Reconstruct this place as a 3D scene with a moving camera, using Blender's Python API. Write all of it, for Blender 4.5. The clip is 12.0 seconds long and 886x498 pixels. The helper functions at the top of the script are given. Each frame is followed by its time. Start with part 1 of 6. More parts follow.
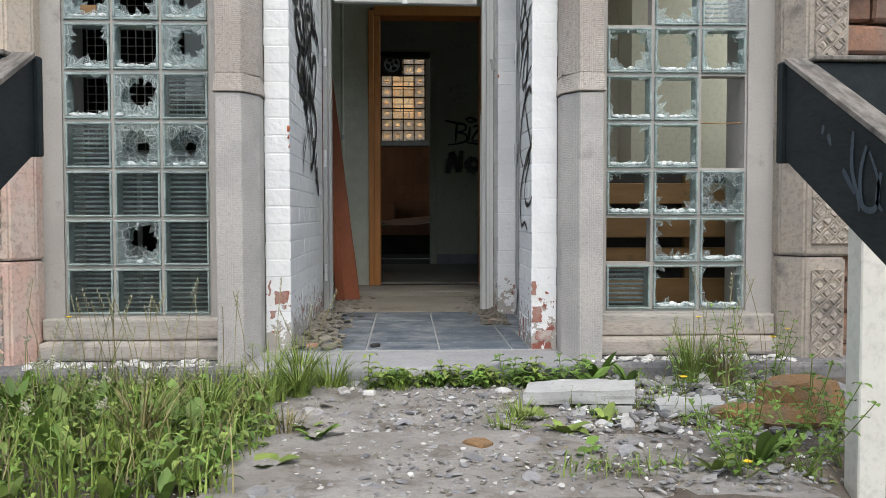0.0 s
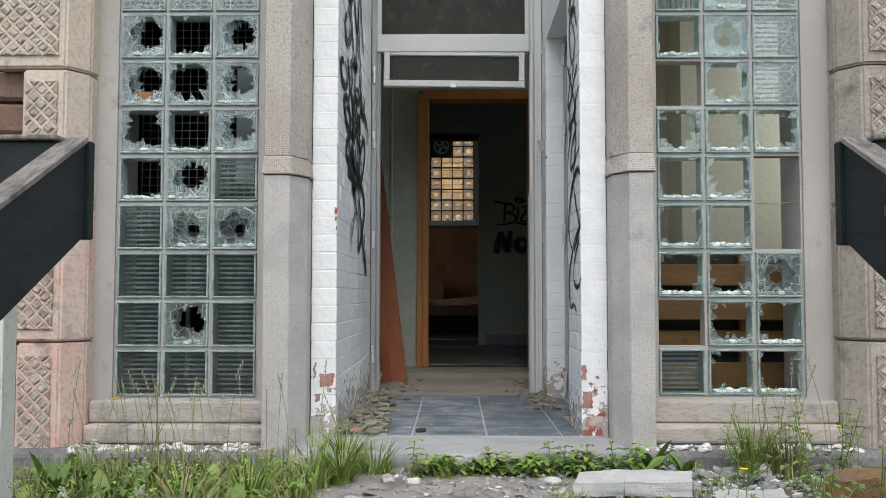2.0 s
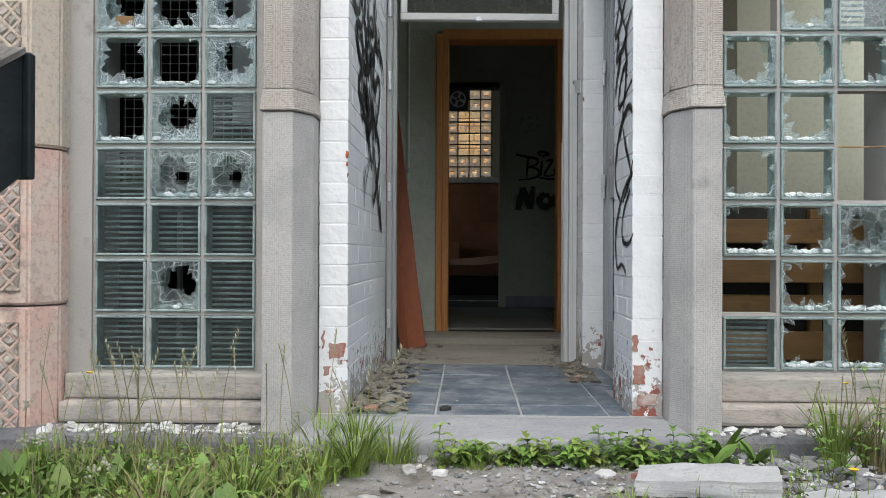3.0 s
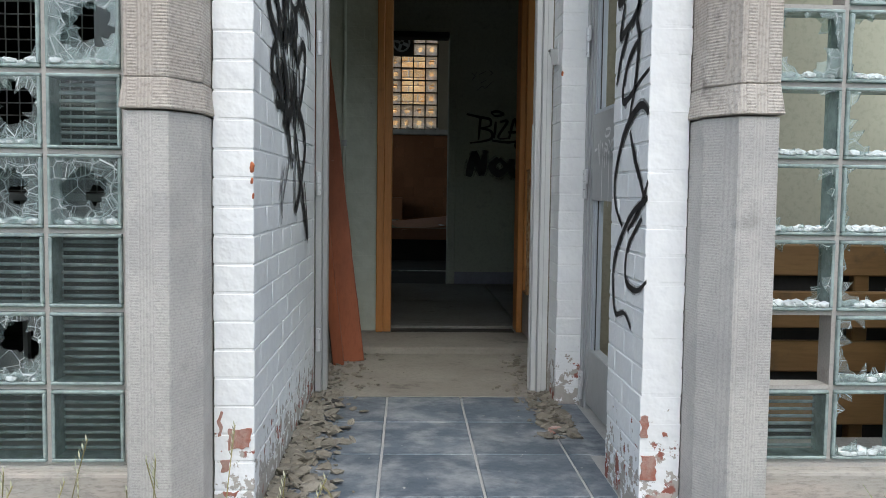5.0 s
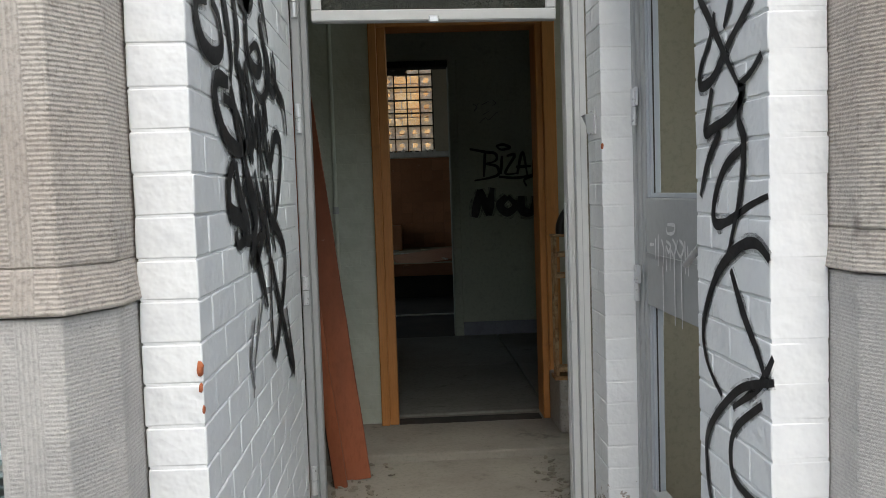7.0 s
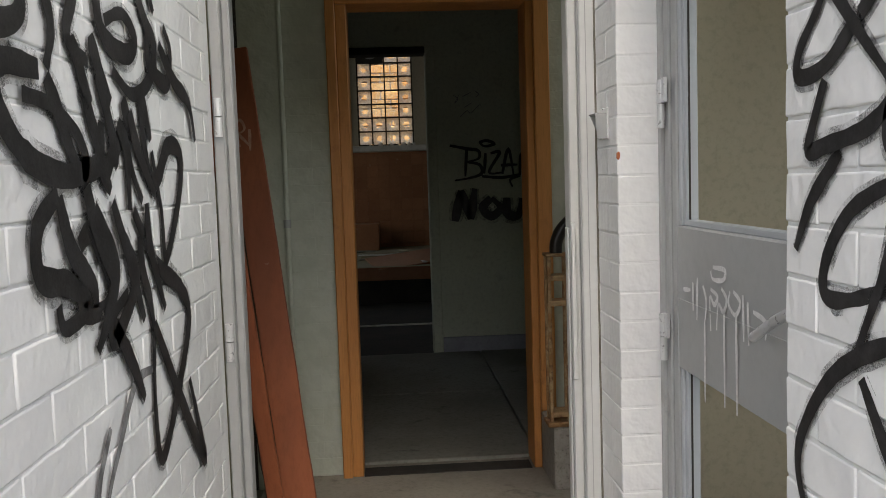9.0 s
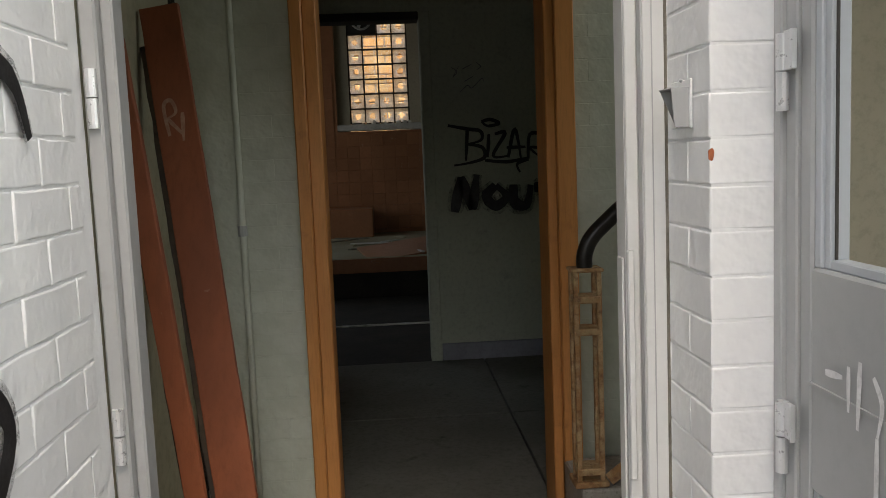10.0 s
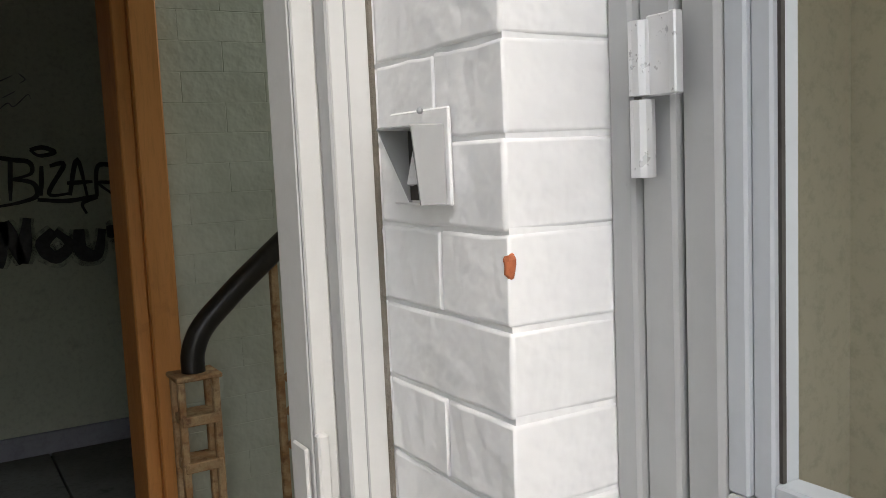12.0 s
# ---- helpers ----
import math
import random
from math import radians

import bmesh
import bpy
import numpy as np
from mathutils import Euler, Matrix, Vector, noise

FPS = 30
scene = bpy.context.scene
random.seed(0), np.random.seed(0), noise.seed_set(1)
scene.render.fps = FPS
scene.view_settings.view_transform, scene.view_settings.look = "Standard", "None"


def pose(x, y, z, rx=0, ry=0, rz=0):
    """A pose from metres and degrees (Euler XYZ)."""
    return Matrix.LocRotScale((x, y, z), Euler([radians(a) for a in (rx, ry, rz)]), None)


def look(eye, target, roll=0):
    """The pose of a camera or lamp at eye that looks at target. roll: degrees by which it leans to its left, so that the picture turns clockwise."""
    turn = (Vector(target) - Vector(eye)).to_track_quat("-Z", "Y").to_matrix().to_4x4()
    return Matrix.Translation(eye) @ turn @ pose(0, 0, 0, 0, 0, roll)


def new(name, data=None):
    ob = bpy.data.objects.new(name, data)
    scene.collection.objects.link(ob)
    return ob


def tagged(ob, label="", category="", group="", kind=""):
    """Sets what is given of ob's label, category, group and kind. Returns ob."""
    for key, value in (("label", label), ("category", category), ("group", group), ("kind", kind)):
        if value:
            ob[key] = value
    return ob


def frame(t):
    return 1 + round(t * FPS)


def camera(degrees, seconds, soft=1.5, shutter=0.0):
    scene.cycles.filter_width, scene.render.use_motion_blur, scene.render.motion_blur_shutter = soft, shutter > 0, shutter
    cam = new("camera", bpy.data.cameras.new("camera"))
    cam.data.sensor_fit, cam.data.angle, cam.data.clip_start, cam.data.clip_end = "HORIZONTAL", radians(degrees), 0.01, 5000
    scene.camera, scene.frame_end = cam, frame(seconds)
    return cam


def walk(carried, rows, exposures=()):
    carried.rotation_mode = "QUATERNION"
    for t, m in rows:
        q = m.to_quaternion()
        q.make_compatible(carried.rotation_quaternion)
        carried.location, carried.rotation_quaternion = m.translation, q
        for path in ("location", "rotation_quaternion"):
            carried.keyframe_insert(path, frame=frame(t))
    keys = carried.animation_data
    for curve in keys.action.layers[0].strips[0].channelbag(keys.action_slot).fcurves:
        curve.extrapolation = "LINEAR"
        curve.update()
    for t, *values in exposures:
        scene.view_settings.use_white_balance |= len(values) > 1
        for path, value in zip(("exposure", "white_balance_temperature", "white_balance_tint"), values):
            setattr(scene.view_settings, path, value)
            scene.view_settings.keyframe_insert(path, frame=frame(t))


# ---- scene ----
cam = camera(53.9, 12.0, soft=0.8)
METRES, EYE, TILT, LEAN, TURN = 4.8, 0.64, 0.0, 0.0, -2.5
ROWS = [
    (0.0, 0.0, 0.0, 0.0, -0.0, -2.26, 0.06),
    (0.5, -0.0001, -0.0025, 0.0041, 0.1, -0.51, 0.43),
    (1.0, 0.0001, -0.0051, 0.005, 0.27, 1.88, 0.76),
    (1.5, 0.0014, -0.0039, 0.0049, 1.06, 2.72, 0.67),
    (2.0, 0.0018, 0.01, 0.002, 3.24, 2.96, -0.06),
    (2.5, -0.0115, 0.0574, -0.0007, 4.08, 1.87, -0.25),
    (4.5, -0.025, 0.2643, 0.0385, 3.75, -3.33, -0.1),
    (5.0, -0.0309, 0.2963, 0.0636, 0.21, -3.81, -0.76),
    (5.5, -0.0257, 0.3339, 0.0768, 0.38, -3.73, 0.19),
    (6.0, -0.0284, 0.3676, 0.0963, 1.61, -2.86, 1.27),
    (6.5, -0.0464, 0.4124, 0.1209, 0.93, -3.15, 1.53),
    (7.0, -0.0438, 0.4463, 0.1369, -0.07, -3.8, 1.9),
    (7.5, -0.0223, 0.4978, 0.1511, 0.72, -3.5, 3.04),
    (9.5, -0.0376, 0.6618, 0.1565, -1.61, -5.18, 1.69),
    (10.0, -0.0277, 0.7561, 0.1669, -1.23, -6.13, 2.29),
    (10.5, -0.0244, 0.8022, 0.176, -0.64, -7.31, 2.7),
    (11.0, -0.0271, 0.8579, 0.1777, -6.19, -7.31, 2.65),
    (11.5, -0.0219, 0.9027, 0.1813, -19.15, -6.87, 2.52),
    (12.0, -0.0071, 0.9259, 0.1807, -28.46, -5.84, 2.52),
]
walk(cam, [(t, pose(0, 0, EYE, TILT, LEAN, TURN) @ pose(METRES * x, METRES * y, METRES * z, 90 + pitch, roll, yaw)) for t, x, y, z, yaw, pitch, roll in ROWS],
     [(0, 0.52, 6100, 6), (2.5, 0.50, 6000, 5), (5.5, 0.58, 5850, 4), (7.5, 0.58, 6350, 6), (9.5, 1.06, 6750, 9), (10.5, 1.20, 6700, 9), (12.0, 1.48, 6600, 9)])

# ---- light ----
world = bpy.data.worlds.new("overcast_sky")
scene.world = world
world.use_nodes = True
wn = world.node_tree.nodes
sky = wn.new("ShaderNodeTexSky")
sky.sky_type = 'NISHITA'
sky.sun_disc = False
sky.sun_elevation, sky.sun_rotation = radians(57), radians(177)
sky.air_density, sky.dust_density, sky.ozone_density = 1.0, 5.0, 1.0
wn["Background"].inputs[1].default_value = 0.15
world.node_tree.links.new(sky.outputs[0], wn["Background"].inputs[0])
sun = new("sun", bpy.data.lights.new("sun", 'SUN'))
sun.data.energy, sun.data.angle, sun.data.color = 0.8, radians(150), (1.0, 0.97, 0.89)
sun.matrix_world = look((0.3, -2.0, 8.0), (0, 3.0, 0))


def fill_daylight(eye, target, sx, sy, watts):
    """An added area lamp that stands for sky light by an assumed opening out of view."""
    la = new("unseen_fill_light", bpy.data.lights.new("unseen_fill_light", 'AREA'))
    la.data.shape, la.data.size, la.data.size_y, la.data.energy, la.data.color = 'RECTANGLE', sx, sy, watts, (0.95, 1.0, 0.98)
    la.matrix_world = look(eye, target)


# added lamps: tiled room, stair and right room, to brighten what the sky leaves dark
fill_daylight((-2.66, 12.7, 2.1), (0, 12.9, 1.2), 2.8, 2.0, 5.0)
fill_daylight((2.38, 5.95, 2.35), (0.6, 6.2, 1.0), 0.9, 0.9, 4.2)
fill_daylight((2.26, 4.47, 1.65), (0.9, 4.6, 1.3), 0.7, 1.4, 8.5)

# ---- materials ----
MATS = {}


def nodes_of(m):
    m.use_nodes = True
    t = m.node_tree
    return t, t.nodes, t.links, t.nodes["Principled BSDF"]


def mix_col(nt, fac, a, b, blend='MIX'):
    n = nt.nodes.new("ShaderNodeMix")
    n.data_type, n.blend_type = 'RGBA', blend
    for sock, v in ((n.inputs[0], fac), (n.inputs[6], a), (n.inputs[7], b)):
        if isinstance(v, bpy.types.NodeSocket):
            nt.links.new(v, sock)
        elif isinstance(v, (int, float)):
            sock.default_value = v
        else:
            sock.default_value = (*v, 1)
    return n.outputs[2]


def noise_at(nt, scale, detail=5.0, rough=0.6, vec=None, stretch=None):
    n = nt.nodes.new("ShaderNodeTexNoise")
    n.inputs["Scale"].default_value, n.inputs["Detail"].default_value, n.inputs["Roughness"].default_value = scale, detail, rough
    geo = nt.nodes.new("ShaderNodeNewGeometry")
    v = vec or geo.outputs["Position"]
    if stretch:
        mp = nt.nodes.new("ShaderNodeMapping")
        mp.inputs["Scale"].default_value = stretch
        nt.links.new(v, mp.inputs["Vector"])
        v = mp.outputs["Vector"]
    nt.links.new(v, n.inputs["Vector"])
    return n.outputs["Fac"]


def ramp(nt, fac, lo, hi):
    n = nt.nodes.new("ShaderNodeMapRange")
    n.interpolation_type = 'SMOOTHSTEP'
    n.inputs["From Min"].default_value, n.inputs["From Max"].default_value = lo, hi
    nt.links.new(fac, n.inputs["Value"])
    return n.outputs["Result"]


def maths(nt, op, a, b=0.0):
    n = nt.nodes.new("ShaderNodeMath")
    n.operation = op
    for sock, v in zip(n.inputs, (a, b)):
        if isinstance(v, bpy.types.NodeSocket):
            nt.links.new(v, sock)
        else:
            sock.default_value = v
    return n.outputs[0]


def surface(name, a, b, stain=None, big=3.0, fine=60.0, rough=0.8, bump=0.3, depth=0.002, metal=0.0, per_piece=0.0,
            stain_lo=0.58, stain_hi=0.72, stain_scale=6.0, stretch=None, spec=0.4, grain=0.45, detail=6):
    """A weathered surface: two tones at a large scale, grain at a fine one, stains, bump."""
    m = bpy.data.materials.new(name)
    nt, ns, ln, p = nodes_of(m)
    n1 = noise_at(nt, big, 4, 0.6, stretch=stretch)
    n2 = noise_at(nt, fine, detail, 0.7, stretch=stretch)
    col = mix_col(nt, ramp(nt, n1, 0.35, 0.65), a, b)
    dark = tuple(0.62 * c for c in a)
    col = mix_col(nt, maths(nt, 'MULTIPLY', ramp(nt, n2, 0.45, 0.7), grain), col, dark)
    if stain:
        n3 = noise_at(nt, stain_scale, 8, 0.65)
        col = mix_col(nt, maths(nt, 'MULTIPLY', ramp(nt, n3, stain_lo, stain_hi), 0.8), col, stain)
    if per_piece:
        info = ns.new("ShaderNodeObjectInfo")
        geo = ns.new("ShaderNodeNewGeometry")
        r = maths(nt, 'FRACT', maths(nt, 'ADD', info.outputs["Random"], geo.outputs["Random Per Island"]))
        f = maths(nt, 'ADD', maths(nt, 'MULTIPLY', r, 2 * per_piece), 1 - per_piece)
        mul = ns.new("ShaderNodeVectorMath")
        mul.operation = 'SCALE'
        ln.new(col, mul.inputs[0])
        ln.new(f, mul.inputs["Scale"])
        col = mul.outputs[0]
    ln.new(col, p.inputs["Base Color"])
    p.inputs["Metallic"].default_value = metal
    p.inputs["Specular IOR Level"].default_value = spec
    rr = ns.new("ShaderNodeMapRange")
    rr.inputs["To Min"].default_value, rr.inputs["To Max"].default_value = max(0.02, rough - 0.12), min(1, rough + 0.12)
    ln.new(n2, rr.inputs["Value"])
    ln.new(rr.outputs[0], p.inputs["Roughness"])
    bp = ns.new("ShaderNodeBump")
    bp.inputs["Strength"].default_value, bp.inputs["Distance"].default_value = bump, depth
    ln.new(maths(nt, 'ADD', n1, n2), bp.inputs["Height"])
    ln.new(bp.outputs[0], p.inputs["Normal"])
    MATS[name] = m
    return m


def painted_brick(name, paint, paint2, peel_top, amount):
    """White paint over red brick, flaked off in patches that grow more common in the splash zone near the floor."""
    m = surface(name, paint, paint2, big=9, fine=34, detail=1.6, rough=0.38, bump=0.7, depth=0.005, grain=0.05, per_piece=0.03,
                stain=(0.70, 0.70, 0.68), stain_lo=0.6, stain_hi=0.85, stain_scale=4)
    nt, ns, ln, p = nodes_of(m)
    old = p.inputs["Base Color"].links[0].from_socket
    geo = ns.new("ShaderNodeNewGeometry")
    sep = ns.new("ShaderNodeSeparateXYZ")
    ln.new(geo.outputs["Position"], sep.inputs[0])
    flake = noise_at(nt, 24, 7, 0.66)
    reach = ns.new("ShaderNodeMapRange")
    reach.inputs["From Min"].default_value, reach.inputs["From Max"].default_value = 0.1, peel_top
    reach.inputs["To Min"].default_value, reach.inputs["To Max"].default_value = amount, -0.35
    ln.new(sep.outputs["Z"], reach.inputs["Value"])
    bare = ramp(nt, maths(nt, 'ADD', flake, reach.outputs[0]), 0.57, 0.60)
    red = mix_col(nt, ramp(nt, noise_at(nt, 9, 4), 0.40, 0.46), (0.27, 0.10, 0.075), (0.40, 0.375, 0.34))
    ln.new(mix_col(nt, bare, old, red), p.inputs["Base Color"])
    ln.new(maths(nt, 'ADD', maths(nt, 'MULTIPLY', bare, 0.35), 0.5), p.inputs["Roughness"])
    return m


white_brick = painted_brick("white_painted_brick", (0.80, 0.81, 0.81), (0.77, 0.78, 0.79), 0.62, 0.15)
inner_brick = painted_brick("cream_painted_brick", (0.53, 0.56, 0.48), (0.47, 0.50, 0.42), 0.3, -0.2)
def tooled(m, scale, strength, along):
    """Adds the chisel lines of dressed stone to a material's relief, and their groove shade to its colour."""
    nt, ns, ln, p = nodes_of(m)
    w = ns.new("ShaderNodeTexWave")
    w.bands_direction = along
    w.inputs["Scale"].default_value, w.inputs["Distortion"].default_value, w.inputs["Detail"].default_value, w.inputs["Detail Scale"].default_value = scale, 1.4, 3.0, 2.5
    geo = ns.new("ShaderNodeNewGeometry")
    ln.new(geo.outputs["Position"], w.inputs["Vector"])
    # the middle of each face is combed upright, the margins level
    up = ns.new("ShaderNodeTexWave")
    up.bands_direction = 'X'
    up.inputs["Scale"].default_value, up.inputs["Distortion"].default_value, up.inputs["Detail"].default_value = 0.9 * scale, 0.9, 2.0
    ln.new(geo.outputs["Position"], up.inputs["Vector"])
    sep = ns.new("ShaderNodeSeparateXYZ")
    ln.new(geo.outputs["Position"], sep.inputs[0])
    ax = maths(nt, 'ABSOLUTE', sep.outputs["X"])
    mid = None
    for centre, half in ((0.6975, 0.0185), (0.752, 0.0155)):
        c = ns.new("ShaderNodeMath")
        c.operation = 'COMPARE'
        ln.new(ax, c.inputs[0])
        c.inputs[1].default_value, c.inputs[2].default_value = centre, half
        mid = c.outputs[0] if mid is None else maths(nt, 'MAXIMUM', mid, c.outputs[0])
    comb = ns.new("ShaderNodeMix")
    ln.new(mid, comb.inputs[0])
    ln.new(w.outputs["Fac"], comb.inputs[2])
    ln.new(up.outputs["Fac"], comb.inputs[3])
    lines = comb.outputs[0]
    b = ns.new("ShaderNodeBump")
    b.inputs["Strength"].default_value, b.inputs["Distance"].default_value = strength, 0.003
    ln.new(lines, b.inputs["Height"])
    ln.new(p.inputs["Normal"].links[0].from_socket, b.inputs["Normal"])
    ln.new(b.outputs[0], p.inputs["Normal"])
    old = p.inputs["Base Color"].links[0].from_socket
    # the lines' low side is darkened, painting the shade of the grooves
    ln.new(mix_col(nt, maths(nt, 'MULTIPLY', maths(nt, 'SUBTRACT', 1.0, ramp(nt, lines, 0.1, 0.5)), 0.13), old, (0.22, 0.20, 0.18)), p.inputs["Base Color"])
    return m


grey_stone = surface("grey_limestone", (0.44, 0.425, 0.405), (0.53, 0.51, 0.48), grain=0.5, stain=(0.26, 0.25, 0.23), big=5, fine=150, bump=1.0, depth=0.003,
                     stretch=(1, 1, 1.0), stain_lo=0.62, stain_hi=0.78)
tooled_stone = surface("comb_tooled_sandstone", (0.44, 0.39, 0.34), (0.52, 0.48, 0.43), grain=0.8, stain=(0.2, 0.17, 0.15), big=3, fine=90, bump=0.8, depth=0.004,
                       stretch=(1, 1, 1))
tooled(grey_stone, 46, 0.2, 'Z')
tooled(tooled_stone, 42, 0.4, 'Z')
lichen_stone = surface("grey_buff_sandstone", (0.40, 0.36, 0.31), (0.46, 0.40, 0.33), grain=0.8, stain=(0.15, 0.14, 0.13), stain_lo=0.5, big=5.0, fine=55, bump=0.9, depth=0.005, per_piece=0.1)
buff_stone = surface("buff_sandstone", (0.68, 0.57, 0.45), (0.63, 0.55, 0.47), grain=0.8, stain=(0.27, 0.22, 0.18), big=5.0, fine=55, bump=0.8, depth=0.005, per_piece=0.1)
carved_stone = surface("carved_stone", (0.50, 0.44, 0.37), (0.42, 0.38, 0.34), grain=0.9, stain=(0.16, 0.14, 0.12), big=8, fine=50, bump=0.9, depth=0.006, stain_lo=0.5)
pink_stone = surface("pink_sandstone", (0.68, 0.47, 0.39), (0.66, 0.55, 0.47), grain=0.8, stain=(0.27, 0.2, 0.17), big=5, fine=55, bump=0.8, depth=0.005)
mortar = surface("grey_mortar", (0.38, 0.365, 0.34), (0.43, 0.41, 0.385), grain=0.4, stain=(0.27, 0.25, 0.23), big=3, fine=140, bump=0.5)
sill_stone = surface("weathered_sill_stone", (0.40, 0.38, 0.34), (0.46, 0.41, 0.36), grain=0.8, stain=(0.12, 0.12, 0.11), stain_lo=0.5, big=5, fine=60, bump=0.6, stretch=(0.5, 1, 2.5))
plinth_stone = surface("dark_plinth_stone", (0.16, 0.16, 0.17), (0.26, 0.25, 0.24), stain=(0.4, 0.39, 0.36), big=6, fine=50, bump=1.0, depth=0.006, stain_lo=0.66, grain=0.8)
rubble_stone = surface("brown_rubble_stone", (0.20, 0.14, 0.11), (0.34, 0.17, 0.10), stain=(0.09, 0.08, 0.08), big=4, fine=40, bump=1.0, depth=0.01, per_piece=0.3)
slate_tile = surface("dusty_slate_tile", (0.085, 0.108, 0.138), (0.13, 0.155, 0.185), stain=(0.36, 0.375, 0.39), big=3.5, fine=35, rough=0.55, bump=0.3,
                     stain_lo=0.42, stain_hi=0.70, stain_scale=6, per_piece=0.1, stretch=(1, 1.6, 1))
grout = surface("pale_grout", (0.45, 0.45, 0.44), (0.36, 0.36, 0.36), fine=90)
step_stone = surface("blue_grey_step_stone", (0.30, 0.30, 0.31), (0.38, 0.38, 0.38), stain=(0.2, 0.19, 0.17), big=3, fine=70, bump=0.5, depth=0.003)
concrete = surface("dusty_concrete", (0.27, 0.25, 0.225), (0.36, 0.34, 0.315), stain=(0.12, 0.10, 0.075), stain_lo=0.47, stain_hi=0.68, big=3.5, fine=60, bump=0.9, depth=0.006)
inner_floor = surface("dark_dusty_floor", (0.20, 0.20, 0.175), (0.26, 0.26, 0.23), stain=(0.09, 0.09, 0.08), big=1.6, fine=40, bump=0.4, rough=0.75)
vest_floor = surface("dusty_vestibule_floor", (0.31, 0.29, 0.25), (0.26, 0.24, 0.21), stain=(0.12, 0.11, 0.1), big=3, fine=60, bump=0.5)
soil = surface("soil_and_litter", (0.15, 0.125, 0.095), (0.23, 0.20, 0.16), stain=(0.06, 0.07, 0.03), big=5, fine=90, bump=1.0, depth=0.012, rough=0.95)
metal_white = surface("off_white_painted_metal", (0.60, 0.61, 0.60), (0.57, 0.58, 0.57), grain=0.12, stain=(0.5, 0.49, 0.44), big=3, fine=30, rough=0.45, bump=0.08, stain_lo=0.66)
# metal_white darkened: shade on the left jamb and bell hood put into colour
metal_shaded = surface("shade_darkened_white_metal", (0.36, 0.37, 0.37), (0.33, 0.34, 0.34), grain=0.12, stain=(0.3, 0.3, 0.28), big=3, fine=30, rough=0.5, bump=0.08)
metal_grey = surface("grey_painted_metal", (0.36, 0.37, 0.37), (0.38, 0.39, 0.39), grain=0.1, stain=(0.27, 0.27, 0.27), big=2.5, fine=30, rough=0.42, bump=0.06, stain_lo=0.65, spec=0.5)
bead_metal = surface("pale_aluminium_bead", (0.46, 0.49, 0.52), (0.42, 0.45, 0.48), grain=0.1, big=3, fine=30, rough=0.35, bump=0.05)
steel = surface("bare_steel", (0.66, 0.67, 0.68), (0.60, 0.61, 0.62), grain=0.03, big=12, fine=80, rough=0.30, bump=0.05, metal=0.45)
orange_wood = surface("orange_varnished_wood", (0.56, 0.25, 0.075), (0.50, 0.215, 0.06), stain=(0.36, 0.15, 0.05), big=3, fine=25, rough=0.5, bump=0.12,
                      stretch=(6, 6, 0.5))
red_board = surface("red_painted_board", (0.28, 0.085, 0.035), (0.21, 0.064, 0.028), stain=(0.36, 0.25, 0.2), big=2.5, fine=28, rough=0.6, bump=0.3, stain_lo=0.66,
                    stain_scale=11, stretch=(2, 2, 0.6))
scraped_paint = surface("scraped_pale_paint", (0.45, 0.28, 0.20), (0.33, 0.17, 0.11), big=40, fine=120, rough=0.7)
dark_strip = surface("dark_brown_strip", (0.05, 0.04, 0.035), (0.09, 0.07, 0.05), fine=40)
beige_wall = surface("beige_plaster", (0.50, 0.46, 0.35), (0.46, 0.42, 0.32), big=1.5, fine=40, bump=0.1, rough=0.7)
dull_plaster = surface("stained_cream_plaster", (0.33, 0.31, 0.22), (0.28, 0.26, 0.18), stain=(0.2, 0.17, 0.11), big=1.5, fine=30, bump=0.25)
hall_wall = surface("pale_green_plaster", (0.58, 0.61, 0.50), (0.53, 0.56, 0.46), stain=(0.38, 0.40, 0.33), big=1.2, fine=40, bump=0.15)
skirt_mat = surface("lilac_grey_skirting", (0.36, 0.36, 0.42), (0.32, 0.32, 0.38), fine=30)
terracotta = surface("terracotta_wall_tile", (0.38, 0.17, 0.085), (0.32, 0.14, 0.07), stain=(0.5, 0.3, 0.2), big=2, fine=30, rough=0.35, bump=0.1, per_piece=0.12, stain_lo=0.66)
dark_ceiling = surface("dark_brown_ceiling", (0.16, 0.15, 0.13), (0.12, 0.11, 0.1), fine=30)
wood_brown = surface("brown_plywood", (0.27, 0.155, 0.06), (0.21, 0.12, 0.045), stain=(0.12, 0.08, 0.04), big=2.5, fine=25, rough=0.6, bump=0.15, stretch=(0.5, 3, 5))
rail_black = surface("black_painted_timber", (0.012, 0.018, 0.02), (0.02, 0.026, 0.028), stain=(0.10, 0.10, 0.1), spec=0.25, big=4, fine=40, rough=0.55, bump=0.2, stain_lo=0.72, stain_scale=30,
                     stretch=(3, 0.6, 3))
rail_top = surface("weathered_timber_top", (0.34, 0.31, 0.27), (0.18, 0.16, 0.14), stain=(0.04, 0.04, 0.04), big=12, fine=90, bump=1.0, depth=0.006, stretch=(5, 1, 1), stain_lo=0.5)
post_white = surface("white_painted_post", (0.76, 0.75, 0.68), (0.70, 0.69, 0.62), stain=(0.4, 0.38, 0.3), big=3, fine=40, rough=0.5, bump=0.1, stain_lo=0.7)
spray = surface("black_spray_paint", (0.012, 0.012, 0.013), (0.03, 0.03, 0.032), big=30, fine=160, rough=0.45, bump=0.1)
spray_grey = surface("thin_grey_spray_paint", (0.12, 0.12, 0.125), (0.3, 0.3, 0.31), big=25, fine=160, rough=0.5, bump=0.1)
faded_blue = surface("faded_blue_spray", (0.045, 0.065, 0.085), (0.07, 0.095, 0.12), big=25, fine=120, rough=0.55, bump=0.1)
